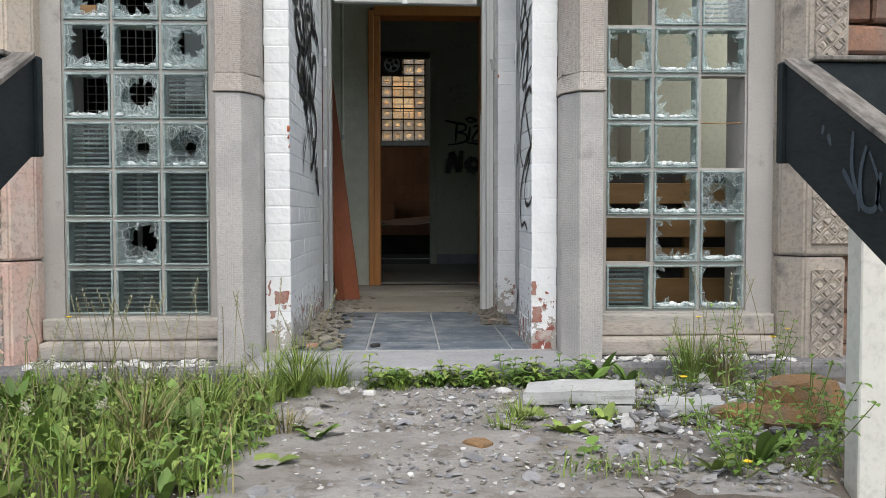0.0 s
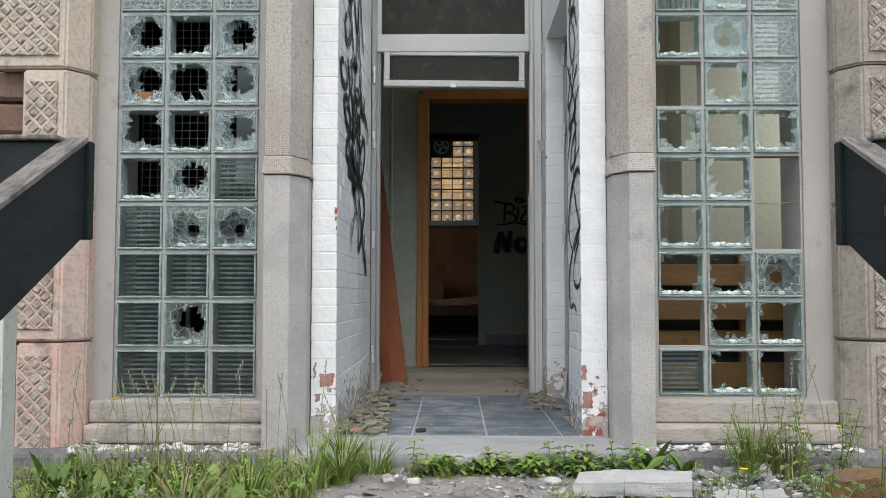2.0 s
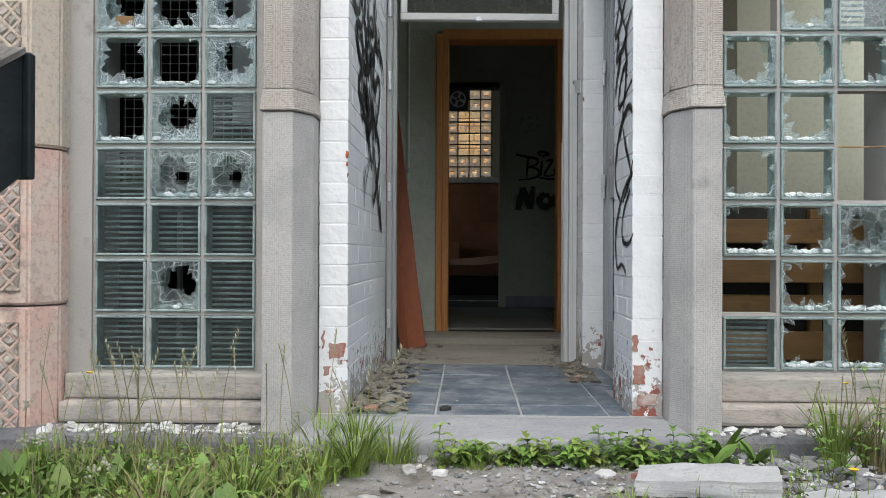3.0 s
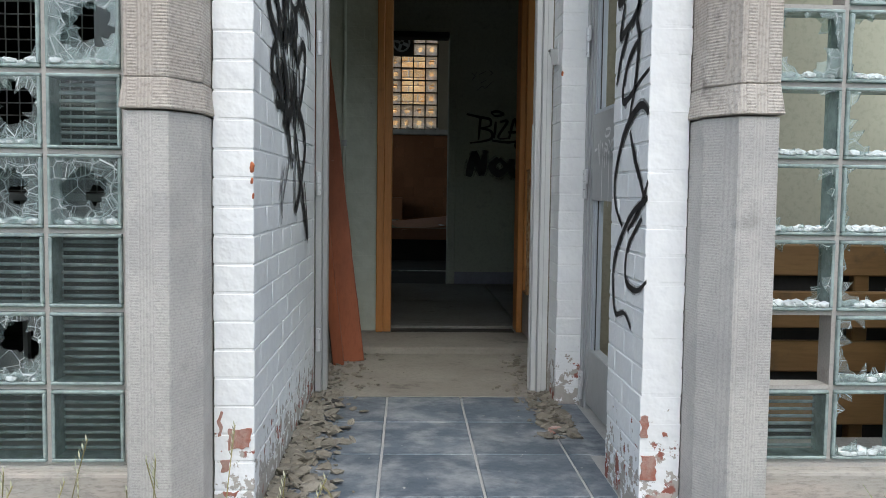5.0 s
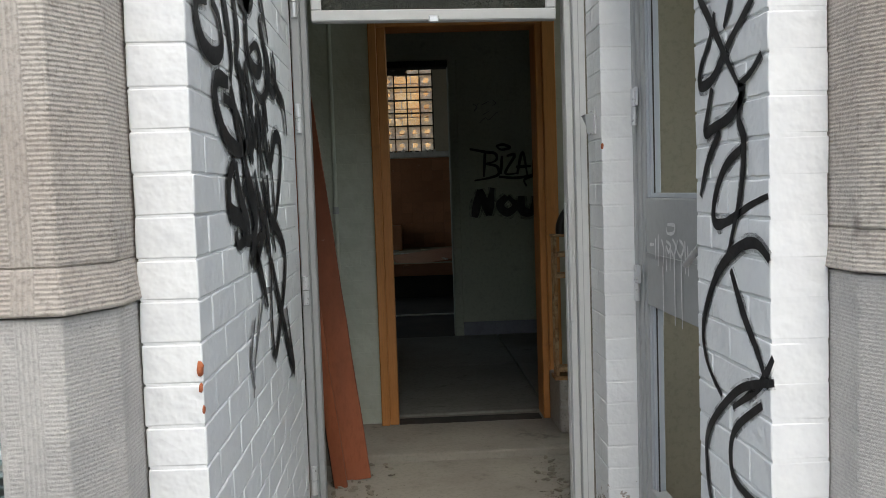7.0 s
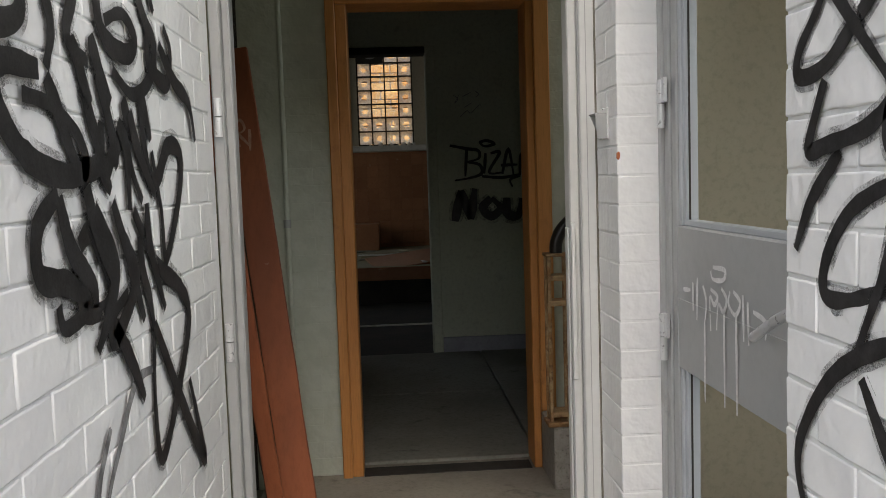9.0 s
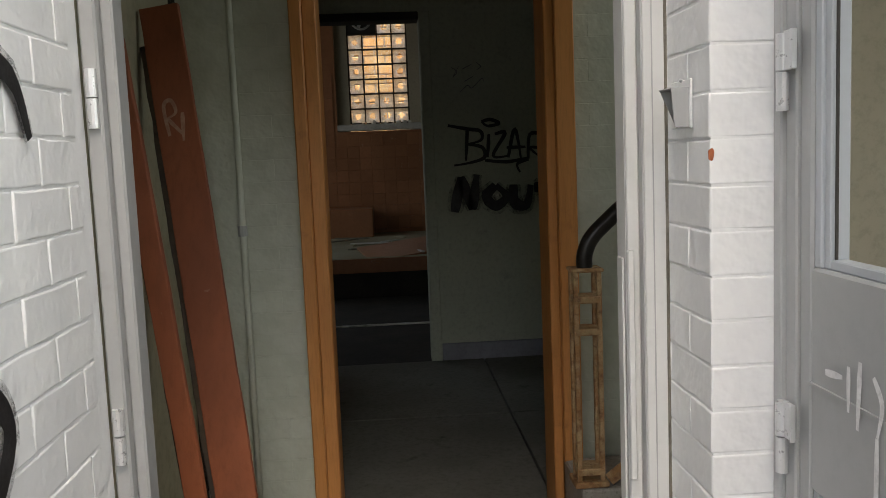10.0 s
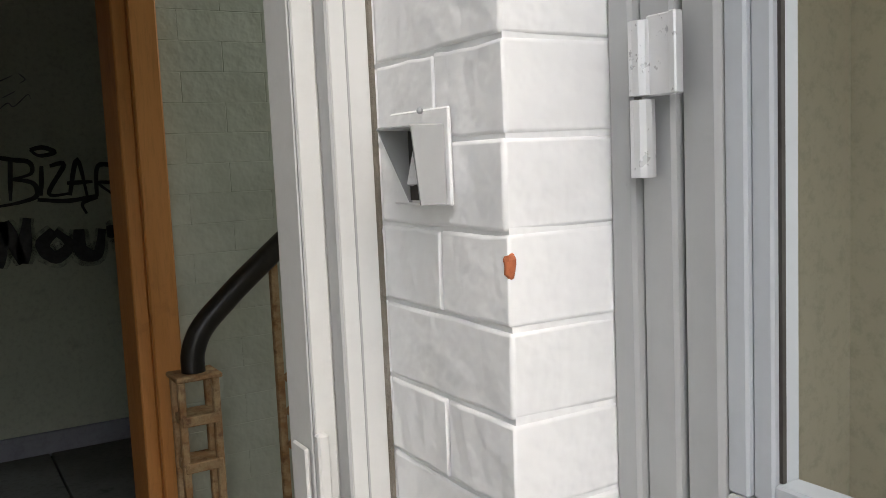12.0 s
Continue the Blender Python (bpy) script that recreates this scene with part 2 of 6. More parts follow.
spray_white = surface("pale_marker_paint", (0.78, 0.78, 0.78), (0.68, 0.68, 0.68), big=25, fine=100, rough=0.5, bump=0.1)
rust = surface("rusted_cream_iron", (0.32, 0.17, 0.07), (0.46, 0.33, 0.18), stain=(0.13, 0.055, 0.025), big=22, fine=120, rough=0.8, bump=0.8, stain_lo=0.47, stain_scale=40)
rubber = surface("black_handrail", (0.015, 0.014, 0.013), (0.035, 0.03, 0.026), big=6, fine=60, rough=0.35, bump=0.1)
terrazzo = surface("speckled_terrazzo", (0.36, 0.34, 0.31), (0.30, 0.28, 0.25), stain=(0.1, 0.09, 0.08), big=30, fine=120, rough=0.6, stain_scale=60, stain_lo=0.55)
# near-black: gloom of unlit rooms and voids as colour, plus truly black parts
dark_void = surface("gloom_and_black_parts", (0.05, 0.045, 0.04), (0.03, 0.03, 0.028), fine=30)
mesh_wire = surface("dark_wire_mesh", (0.20, 0.20, 0.19), (0.12, 0.12, 0.11), fine=60, rough=0.5)
white_bits = surface("white_plaster_rubble", (0.68, 0.67, 0.64), (0.55, 0.54, 0.52), stain=(0.3, 0.28, 0.25), big=12, fine=70, per_piece=0.2)
grey_bits = surface("grey_stone_chips", (0.26, 0.26, 0.27), (0.36, 0.35, 0.33), stain=(0.12, 0.12, 0.13), big=15, fine=70, per_piece=0.35, bump=0.8)
mud = surface("dried_mud_chunks", (0.19, 0.17, 0.135), (0.26, 0.24, 0.20), stain=(0.1, 0.09, 0.07), big=9, fine=70, bump=1.0, depth=0.006, per_piece=0.2)
rock_orange = surface("ochre_broken_rock", (0.36, 0.20, 0.08), (0.26, 0.20, 0.14), stain=(0.14, 0.14, 0.15), big=7, fine=45, bump=1.0, depth=0.015)
slab_white = surface("speckled_white_slab", (0.52, 0.52, 0.5), (0.44, 0.44, 0.43), stain=(0.25, 0.25, 0.25), big=8, fine=130, bump=0.8, stain_scale=70, stain_lo=0.56)


def leafy(name, a, b):
    return surface(name, a, b, big=8, fine=40, rough=0.5, bump=0.2, per_piece=0.35)


grass_mat = leafy("green_grass", (0.22, 0.30, 0.055), (0.15, 0.21, 0.04))
straw_mat = leafy("dry_grass", (0.30, 0.26, 0.12), (0.22, 0.20, 0.08))
leaf_mat = leafy("broad_green_leaf", (0.17, 0.28, 0.05), (0.12, 0.20, 0.04))
leaf_pale = leafy("yellow_green_leaf", (0.24, 0.31, 0.07), (0.17, 0.24, 0.05))
hedge_mat = surface("added_backdrop_foliage", (0.05, 0.08, 0.025), (0.08, 0.12, 0.04), stain=(0.02, 0.03, 0.012), big=0.8, fine=6, bump=1.0, depth=0.2)
yellow_mat = surface("buttercup_yellow", (0.75, 0.5, 0.02), (0.8, 0.6, 0.03), rough=0.4)
seed_mat = surface("pale_seed_heads", (0.45, 0.45, 0.33), (0.35, 0.35, 0.24))


def clear_glass(name, tint, gloss, rough=0.05, cloud=0.0, crack=0.0, cells=17, line=0.035, body=(0.5, 0.6, 0.58), milky=False):
    """Thin glass: see-through with a sheen; cloud is how much dust, frosting or painted sheen covers it, crack how much
    white crazing.
    """
    m = bpy.data.materials.new(name)
    m.use_nodes = True
    nt = m.node_tree
    ns, ln = nt.nodes, nt.links
    ns.remove(ns["Principled BSDF"])
    out = ns["Material Output"]
    tr = ns.new("ShaderNodeBsdfTransparent")
    tr.inputs[0].default_value = (*tint, 1)
    gl = ns.new("ShaderNodeBsdfGlossy")
    gl.inputs["Roughness"].default_value = rough
    fr = ns.new("ShaderNodeFresnel")
    fr.inputs["IOR"].default_value = gloss
    mx = ns.new("ShaderNodeMixShader")
    ln.new(fr.outputs[0], mx.inputs[0])
    ln.new(tr.outputs[0], mx.inputs[1])
    ln.new(gl.outputs[0], mx.inputs[2])
    df = ns.new("ShaderNodeBsdfTranslucent" if milky else "ShaderNodeBsdfDiffuse")
    df.inputs[0].default_value = (*body, 1)
    m2 = ns.new("ShaderNodeMixShader")
    fac = maths(nt, 'MULTIPLY', maths(nt, 'ADD', maths(nt, 'MULTIPLY', ramp(nt, noise_at(nt, 14, 6, 0.7), 0.3, 0.7), 0.4), 0.45), cloud)
    if crack:
        vo = ns.new("ShaderNodeTexVoronoi")
        vo.feature = 'DISTANCE_TO_EDGE'
        vo.inputs["Scale"].default_value = cells
        geo = ns.new("ShaderNodeNewGeometry")
        ln.new(geo.outputs["Position"], vo.inputs["Vector"])
        white = maths(nt, 'SUBTRACT', 1.0, ramp(nt, vo.outputs["Distance"], 0.0, line))
        fac = maths(nt, 'MAXIMUM', fac, maths(nt, 'MULTIPLY', white, crack))
    ln.new(fac, m2.inputs[0])
    ln.new(mx.outputs[0], m2.inputs[1])
    ln.new(df.outputs[0], m2.inputs[2])
    ln.new(m2.outputs[0], out.inputs[0])
    MATS[name] = m
    return m


glass_front = clear_glass("clear_block_glass", (0.93, 0.97, 0.96), 1.45, 0.04, 0.07, body=(0.55, 0.66, 0.64))
# pale body colour stands in for sky glints along the ribs
glass_bar = clear_glass("pale_glint_rib_glass", (0.50, 0.62, 0.60), 2.0, 0.10, 0.62, body=(0.64, 0.74, 0.73))
glass_edge = clear_glass("pale_green_block_edge", (0.70, 0.82, 0.80), 1.6, 0.12, 0.72, body=(0.60, 0.72, 0.70))
glass_shard = clear_glass("shattered_block_glass", (0.90, 0.96, 0.95), 1.6, 0.06, 0.14, 0.75, 26, 0.024, body=(0.80, 0.87, 0.87))
glass_crazed = clear_glass("crazed_block_glass", (0.80, 0.90, 0.90), 1.6, 0.08, 0.30, 0.8, 42, 0.05, body=(0.70, 0.76, 0.77))
glass_crumb = clear_glass("glass_crumbs", (0.8, 0.9, 0.9), 1.6, 0.15, 1.0, 0.4, body=(0.84, 0.90, 0.90))
glass_dirty = clear_glass("dirty_pane_glass", (0.16, 0.17, 0.13), 1.25, 0.2, 0.35, body=(0.16, 0.165, 0.13))


def overspray(name):
    """The thin mist of paint round a sprayed line."""
    m = bpy.data.materials.new(name)
    m.use_nodes = True
    nt = m.node_tree
    nt.nodes.remove(nt.nodes["Principled BSDF"])
    tr, df, mx = nt.nodes.new("ShaderNodeBsdfTransparent"), nt.nodes.new("ShaderNodeBsdfDiffuse"), nt.nodes.new("ShaderNodeMixShader")
    df.inputs[0].default_value = (0.03, 0.03, 0.032, 1)
    grain = maths(nt, 'MULTIPLY', ramp(nt, noise_at(nt, 420, 3, 0.8), 0.34, 0.60), ramp(nt, noise_at(nt, 19, 5, 0.7), 0.36, 0.62))
    nt.links.new(maths(nt, 'MULTIPLY', grain, 0.75), mx.inputs[0])
    nt.links.new(tr.outputs[0], mx.inputs[1])
    nt.links.new(df.outputs[0], mx.inputs[2])
    nt.links.new(mx.outputs[0], nt.nodes["Material Output"].inputs[0])
    return m


spray_mist = overspray("black_overspray")


# ---- mesh helpers ----
def box(bm, x0, x1, y0, y1, z0, z1, bevel=0.0, seg=1):
    r = bmesh.ops.create_cube(bm, size=1, matrix=Matrix.LocRotScale(((x0 + x1) / 2, (y0 + y1) / 2, (z0 + z1) / 2), None, (x1 - x0, y1 - y0, z1 - z0)))
    if bevel:
        es = {e for v in r["verts"] for e in v.link_edges}
        bmesh.ops.bevel(bm, geom=list(es), offset=bevel, segments=seg, affect='EDGES', profile=0.5)


def finish(name, bm, material, smooth=False):
    me = bpy.data.meshes.new(name)
    bm.normal_update()
    if smooth:
        for f in bm.faces:
            f.smooth = True
    bm.to_mesh(me)
    bm.free()
    me.materials.append(material)
    return me


def part(name, bm, material, parent, label="", smooth=False, kind=""):
    ob = new(name, finish(name, bm, material, smooth))
    ob.parent = parent
    return tagged(ob, label=label, kind=kind)


def thing(name, label, category, group="", kind="", at=(0, 0, 0)):
    ob = new(name)
    ob.location = at
    return tagged(ob, label, category, group, kind)


def mesh_thing(name, bm, material, label, category, group="", kind="", smooth=False):
    return tagged(new(name, finish(name, bm, material, smooth)), label, category, group, kind)


def boxes(*bs, bevel=0.0, seg=1):
    bm = bmesh.new()
    for b in bs:
        box(bm, *b, bevel=bevel, seg=seg)
    return bm


def boxed(name, material, parent, *bs, bevel=0.0, label="", seg=1):
    return part(name, boxes(*bs, bevel=bevel, seg=seg), material, parent, label)


def tube(bm, pts, radius, sides=8):
    """A round bar along points."""
    rings = []
    pts = [Vector(p) for p in pts]
    for i, p in enumerate(pts):
        d = (pts[min(i + 1, len(pts) - 1)] - pts[max(i - 1, 0)]).normalized()
        a = d.cross(Vector((0, 1, 0)) if abs(d.y) < 0.9 else Vector((1, 0, 0))).normalized()
        b = d.cross(a)
        rings.append([bm.verts.new(p + radius * (math.cos(k * math.tau / sides) * a + math.sin(k * math.tau / sides) * b)) for k in range(sides)])
    for r, s in zip(rings, rings[1:]):
        for k in range(sides):
            bm.faces.new((r[k], r[(k + 1) % sides], s[(k + 1) % sides], s[k]))
    bm.faces.new(rings[0][::-1])
    bm.faces.new(rings[-1])


def spline(pts, n=6):
    """Points of a smooth line through pts."""
    pts = [Vector(p) for p in pts]
    out = []
    for i in range(len(pts) - 1):
        p0, p1, p2, p3 = pts[max(i - 1, 0)], pts[i], pts[i + 1], pts[min(i + 2, len(pts) - 1)]
        for k in range(n):
            t = k / n
            out.append(0.5 * (2 * p1 + (p2 - p0) * t + (2 * p0 - 5 * p1 + 4 * p2 - p3) * t * t + (3 * p1 - p0 - 3 * p2 + p3) * t ** 3))
    return out + [pts[-1]]


def stroke(bm, pts, width, normal, taper=True):
    """A sprayed stroke: a thin ribbon over a wall along a smooth line."""
    normal = Vector(normal)
    line = spline(pts)
    last = None
    n = len(line)
    for i, p in enumerate(line):
        d = (line[min(i + 1, n - 1)] - line[max(i - 1, 0)]).normalized()
        side = d.cross(normal).normalized()
        u = i / (n - 1)
        w = width * (0.55 + 0.45 * math.sin(math.pi * min(1, 0.12 + u))) if taper else width
        w *= 0.92 + 0.16 * noise.noise(p * 40)
        pair = (bm.verts.new(p + side * w / 2), bm.verts.new(p - side * w / 2))
        if last:
            bm.faces.new((last[0], pair[0], pair[1], last[1]))
        last = pair


def roughen(bm, amount, scale, seed=0):
    for v in bm.verts:
        v.co += amount * noise.noise_vector(v.co * scale + Vector((seed, seed * 2, 0)))


def bevel_mesh(sx, sy, sz, b, name, material):
    bm = bmesh.new()
    box(bm, -sx / 2, sx / 2, -sy / 2, sy / 2, -sz / 2, sz / 2, bevel=b)
    return finish(name, bm, material)

# ---- setting: rooms and facade ----
YP, YS, YB = 3.684, 3.49, 3.70
TOP = 3.5


def structure(name, label, category):
    return thing(name, label, category, kind="structure")


# ground: one sheet to the horizon, with the drop towards the foot of the entrance stair
def ground_height(x, y):
    run = 0.62 + 0.63 * min(1, max(0, (abs(x) - 0.95) / 0.25))
    t = min(1, max(0, (y - 1.3) / run))
    z = -0.70 + 0.685 * t * t * (3 - 2 * t)
    near = max(0, 1 - (abs(x) + abs(y - 2)) / 14)
    return z + near * (0.03 * noise.noise(Vector((x * 1.3, y * 1.3, 0))) + 0.012 * noise.noise(Vector((x * 6, y * 6, 3))))


bm = bmesh.new()
edges = [-900, -200, -50, -15, -7] + [-4 + 0.08 * i for i in range(101)] + [7, 15, 50, 200, 900]
edges_y = [-900, -200, -50, -15, -6, -3, -1] + [0.08 * i for i in range(47)] + [3.74, 30, 200, 900]
grid = [[bm.verts.new((x, y, ground_height(x, y) if y < 3.7 else -0.03)) for x in edges] for y in edges_y]
for j in range(len(edges_y) - 1):
    for i in range(len(edges) - 1):
        bm.faces.new((grid[j][i], grid[j][i + 1], grid[j + 1][i + 1], grid[j + 1][i]))
mesh_thing("ground", bm, soil, "dark soil littered with rubble and weeds", "ground", kind="structure", smooth=True)

# unseen trees added to close the view behind the walk and darken glass reflections
bm = bmesh.new()
last = None
for k in range(121):
    a_ = math.pi * (1.02 + 0.96 * k / 120)
    h = 5.5 + 3.5 * noise.noise(Vector((k * 0.23, 0, 0))) + 1.2 * noise.noise(Vector((k * 1.7, 5, 0)))
    col = [bm.verts.new(((38 + 2.5 * noise.noise(Vector((k * 0.9, q * 2.0, 3)))) * math.cos(a_), (38 + 2.5 * noise.noise(Vector((k * 0.9, q * 2.0, 3)))) * math.sin(a_), -0.8 + h * q / 6)) for q in range(7)]
    if last:
        for q in range(6):
            bm.faces.new((last[q], col[q], col[q + 1], last[q + 1]))
    last = col
mesh_thing("backdrop", bm, hedge_mat, "unseen dark tree line added behind the yard for reflections", "trees", kind="structure")

# concrete landing and entrance stair
stair = thing("entrance_stair", "worn grey concrete steps up to the landing before the door", "stairs", kind="structure")
for i in range(4):
    boxed("step", concrete, stair, (-0.93, 0.95, 1.93 - 0.33 * (i + 1), 1.93 - 0.33 * i, -0.9, -0.17 * (i + 1)), bevel=0.012)
landing = structure("pavement", "cracked grey concrete landing strewn with debris", "pavement")
for x0, x1, y0, y1, z in ((-0.47, 0.52, 1.932, 2.545, 0.004), (-0.50, 0.60, 2.555, 3.29, 0.0), (0.53, 0.98, 1.932, 2.545, -0.006)):
    bm = bmesh.new()
    box(bm, x0, x1, y0, y1, -0.12, z)
    bmesh.ops.subdivide_edges(bm, edges=bm.edges[:], cuts=24, use_grid_fill=True)
    for v in bm.verts:
        e = min(v.co.x - x0, x1 - v.co.x, v.co.y - y0, y1 - v.co.y)
        v.co.z += 0.006 * noise.noise(v.co * 3)
        if e < 0.004:
            v.co.z -= 0.004
            v.co.x += 0.03 * noise.noise(v.co * 7)
    part("paving_slab", bm, concrete, landing)


# walls that close the place; openings are left between the pieces
def wall(name, label, material, *bs):
    ob = thing(name, label, "wall", kind="structure")
    boxed("wall_body", material, ob, *bs)
    return ob


# front: surrounds of the two glass block windows
front = wall("wall_front", "grey rendered window surrounds of the old stone facade", mortar,
             (-1.62, -1.421, YB, 3.95, -0.1, TOP), (-0.814, -0.66, YB, 3.95, -0.1, TOP), (-1.421, -0.814, YB, 3.95, -0.1, 0.213),
             (-1.421, -0.814, YB, 3.95, 2.68, TOP), (0.70, 0.856, YB, 3.95, -0.1, TOP), (1.472, 1.75, YB, 3.95, -0.1, TOP),
             (0.856, 1.472, YB, 3.95, -0.1, 0.223), (0.856, 1.472, YB, 3.95, 2.68, TOP))
side = wall("wall_side", "rough brown rubble masonry beside the carved quoins", rubble_stone,
            (-7.0, -1.62, 3.66, 3.95, -0.1, TOP), (1.75, 7.0, 3.66, 3.95, -0.1, TOP))
# unseen roof and outer shell; roof left open over the porch to admit light
roof = mesh_thing("ceiling_roof", boxes((-7.0, -0.70, 3.55, 5.22, 3.86, 4.1), (0.66, 7.0, 3.55, 5.22, 3.86, 4.1), (-7.0, 7.0, 5.22, 15.0, 3.86, 4.1)), dark_ceiling, "unseen plain roof slab, left open above the entrance recess for light", "roof", kind="structure")
wall("wall_parapet", "plain stone wall on both sides of the entrance recess", buff_stone, (-7.0, -0.70, 3.62, 3.95, TOP, 4.2), (0.70, 7.0, 3.62, 3.95, TOP, 4.2))
wall("wall_outer", "plain outer walls of the building", rubble_stone, (-7.2, -7.0, 3.66, 9.0, -0.1, 4.3), (7.0, 7.2, 8.0, 15.0, -0.1, 4.3))

# porch
porch_l = wall("wall_porch_left", "white painted brick porch wall with black spray graffiti", white_brick, (-0.583, -0.4840, YP + 0.0030, 5.165, 0.0, 4.1))
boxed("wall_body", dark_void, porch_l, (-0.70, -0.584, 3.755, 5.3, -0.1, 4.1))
porch_r = wall("wall_porch_right", "white painted brick porch pillar with black spray graffiti", white_brick, (0.5398, 0.644, YP + 0.0030, 4.075, 0.0, 2.11))
pier = wall("wall_pier", "white painted brick pier between side door and entrance", white_brick, (0.5330, 0.636, 4.9728, 5.245, 0.0, 2.11))
wall("wall_porch_lintel", "white painted lintel over the porch side door", white_brick, (0.537, 0.66, YP, 5.25, 2.113, 4.1))

# porch floor: step, grout bed, slate tiles
step = tagged(new("door_step", None), "worn blue-grey stone doorstep with a rounded nose", "step", kind="structure")
bm = bmesh.new()
box(bm, -0.62, 0.68, 3.30, 3.675, -0.04, 0.062, bevel=0.022, seg=3)
bmesh.ops.subdivide_edges(bm, edges=[e for e in bm.edges if e.calc_length() > 0.2], cuts=10, use_grid_fill=True)
roughen(bm, 0.006, 6)
part("tread", bm, step_stone, step, smooth=True)
# dark stone here paints the shadow under the tread's nose
boxed("riser", plinth_stone, step, (-0.60, 0.66, 3.345, 3.68, -0.2, -0.035))
porch_floor = structure("floor_porch", "dusty dark blue slate tiles with pale joints", "floor")
boxed("grout_bed", grout, porch_floor, (-0.60, 0.70, 3.676, 5.09, -0.15, 0.066))
tile_mesh = bevel_mesh(0.302, 0.398, 0.03, 0.003, "tile", slate_tile)
for i in range(-1, 3):
    for j in range(4):
        x, y = -0.165 + 0.3105 * (i + 0.5), 5.085 - 0.4065 * (j + 0.5)
        x0, x1 = max(-0.478, x - 0.151), min(0.53 if y > 4.9 or y < 4.1 else 0.62, x + 0.151)
        y0 = max(3.682, y - 0.199)
        if x1 - x0 < 0.02:
            continue
        ob = new("tile", tile_mesh)
        ob.parent = porch_floor
        ob.location = ((x0 + x1) / 2, (y0 + y + 0.199) / 2, 0.056 + random.uniform(-0.001, 0.001))
        ob.scale = ((x1 - x0) / 0.302, (y + 0.199 - y0) / 0.398, 1)

# vestibule
vest = structure("floor_vestibule", "dusty bare concrete vestibule floor", "floor")
boxed("floor_slab", vest_floor, vest, (-0.60, 2.4, 5.092, 6.05, -0.15, 0.072))
boxed("floor_step", vest_floor, vest, (-0.60, 2.4, 6.052, 6.72, -0.15, 0.108), bevel=0.006)
boxed("threshold_strip", dark_void, vest, (-0.18, 0.556, 6.56, 6.67, 0.10, 0.1115), bevel=0.002)
wall("wall_vestibule_left", "stained cream plaster wall with leaning boards", dull_plaster, (-0.69, -0.662, 5.3, 6.60, 0.0, 3.86))
vest_back = wall("wall_vestibule_back", "cream painted brick wall round the orange doorway", inner_brick,
                 (-0.69, -0.26, 6.60, 6.75, 0.0, 3.86), (0.66, 2.4, 6.60, 6.75, 0.0, 3.86), (-0.26, 0.66, 6.60, 6.75, 2.19, 3.86))
wall("wall_vestibule_right", "plain cream end wall of the stair", inner_brick, (2.4, 2.5, 5.2, 6.75, 0.0, 1.85), (2.4, 2.5, 5.2, 5.45, 1.85, 3.86), (2.4, 2.5, 6.45, 6.75, 1.85, 3.86), (2.4, 2.5, 5.45, 6.45, 2.85, 3.86))
wall("wall_vestibule_front", "plain plaster behind the entrance frame", dull_plaster, (0.66, 2.4, 5.30, 5.42, 0.0, 3.86), (-0.66, 0.66, 5.2, 5.3, 2.95, 3.86))

# hall behind the orange door, and the tiled room beyond
hall = structure("floor_hall", "dark dusty hall floor with worn joints", "floor")
for x0, x1, y0, y1 in ((-1.6, 0.60, 6.722, 7.955), (0.61, 2.0, 6.722, 7.955), (-1.6, 0.60, 7.965, 9.17), (0.61, 2.0, 7.965, 9.17)):
    boxed("floor_panel", inner_floor, hall, (x0, x1, y0, y1, -0.1, 0.118 + random.uniform(-0.002, 0.002)), bevel=0.003)
wall("wall_hall_sides", "plain hall side walls", hall_wall, (-1.7, -1.6, 6.75, 9.2, 0.0, 3.86), (2.0, 2.1, 6.75, 9.2, 0.0, 3.86))
hall_back = wall("wall_hall_back", "pale green plaster wall with black graffiti tags", hall_wall, (0.335, 2.0, 9.2, 9.34, 0.0, 3.86), (-1.6, -0.62, 9.2, 9.34, 0.0, 3.86),
                 (-0.62, 0.335, 9.2, 9.34, 2.34, 3.86))
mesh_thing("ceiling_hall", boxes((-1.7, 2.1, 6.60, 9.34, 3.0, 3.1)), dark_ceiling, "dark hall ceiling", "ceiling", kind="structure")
mesh_thing("baseboard", boxes((0.335, 2.0, 9.178, 9.2, 0.10, 0.225), bevel=0.004), skirt_mat, "lilac grey painted skirting board", "baseboard", kind="structure")
trim = structure("trim_doorway", "pale painted frame of the tiled room's doorway", "door frame")
boxed("jamb", hall_wall, trim, (0.265, 0.335, 9.17, 9.36, 0.1, 2.34), bevel=0.006)
boxed("jamb", hall_wall, trim, (-0.69, -0.62, 9.17, 9.36, 0.1, 2.34), bevel=0.006)
boxed("header", dark_void, trim, (-0.62, 0.265, 9.18, 9.35, 2.29, 2.34), bevel=0.006)
mesh_thing("floor_tiled_room", boxes((-2.6, 2.6, 9.17, 14.7, -0.1, 0.10)), dark_void, "near-black floor of the tiled room", "floor", kind="structure")
mesh_thing("trim_floor_edge", boxes((-0.9, 0.9, 10.55, 10.58, 0.09, 0.112), bevel=0.003), white_bits, "thin pale strip across the floor", "trim", kind="structure")
wall("wall_tiled_room", "plain side walls of the tiled room", dull_plaster, (-2.7, -2.6, 9.34, 11.2, 0, 3.86), (-2.7, -2.6, 14.2, 14.7, 0, 3.86), (-2.7, -2.6, 11.2, 14.2, 0, 1.0), (-2.7, -2.6, 11.2, 14.2, 3.2, 3.86), (2.6, 2.7, 9.34, 14.7, 0, 3.86))
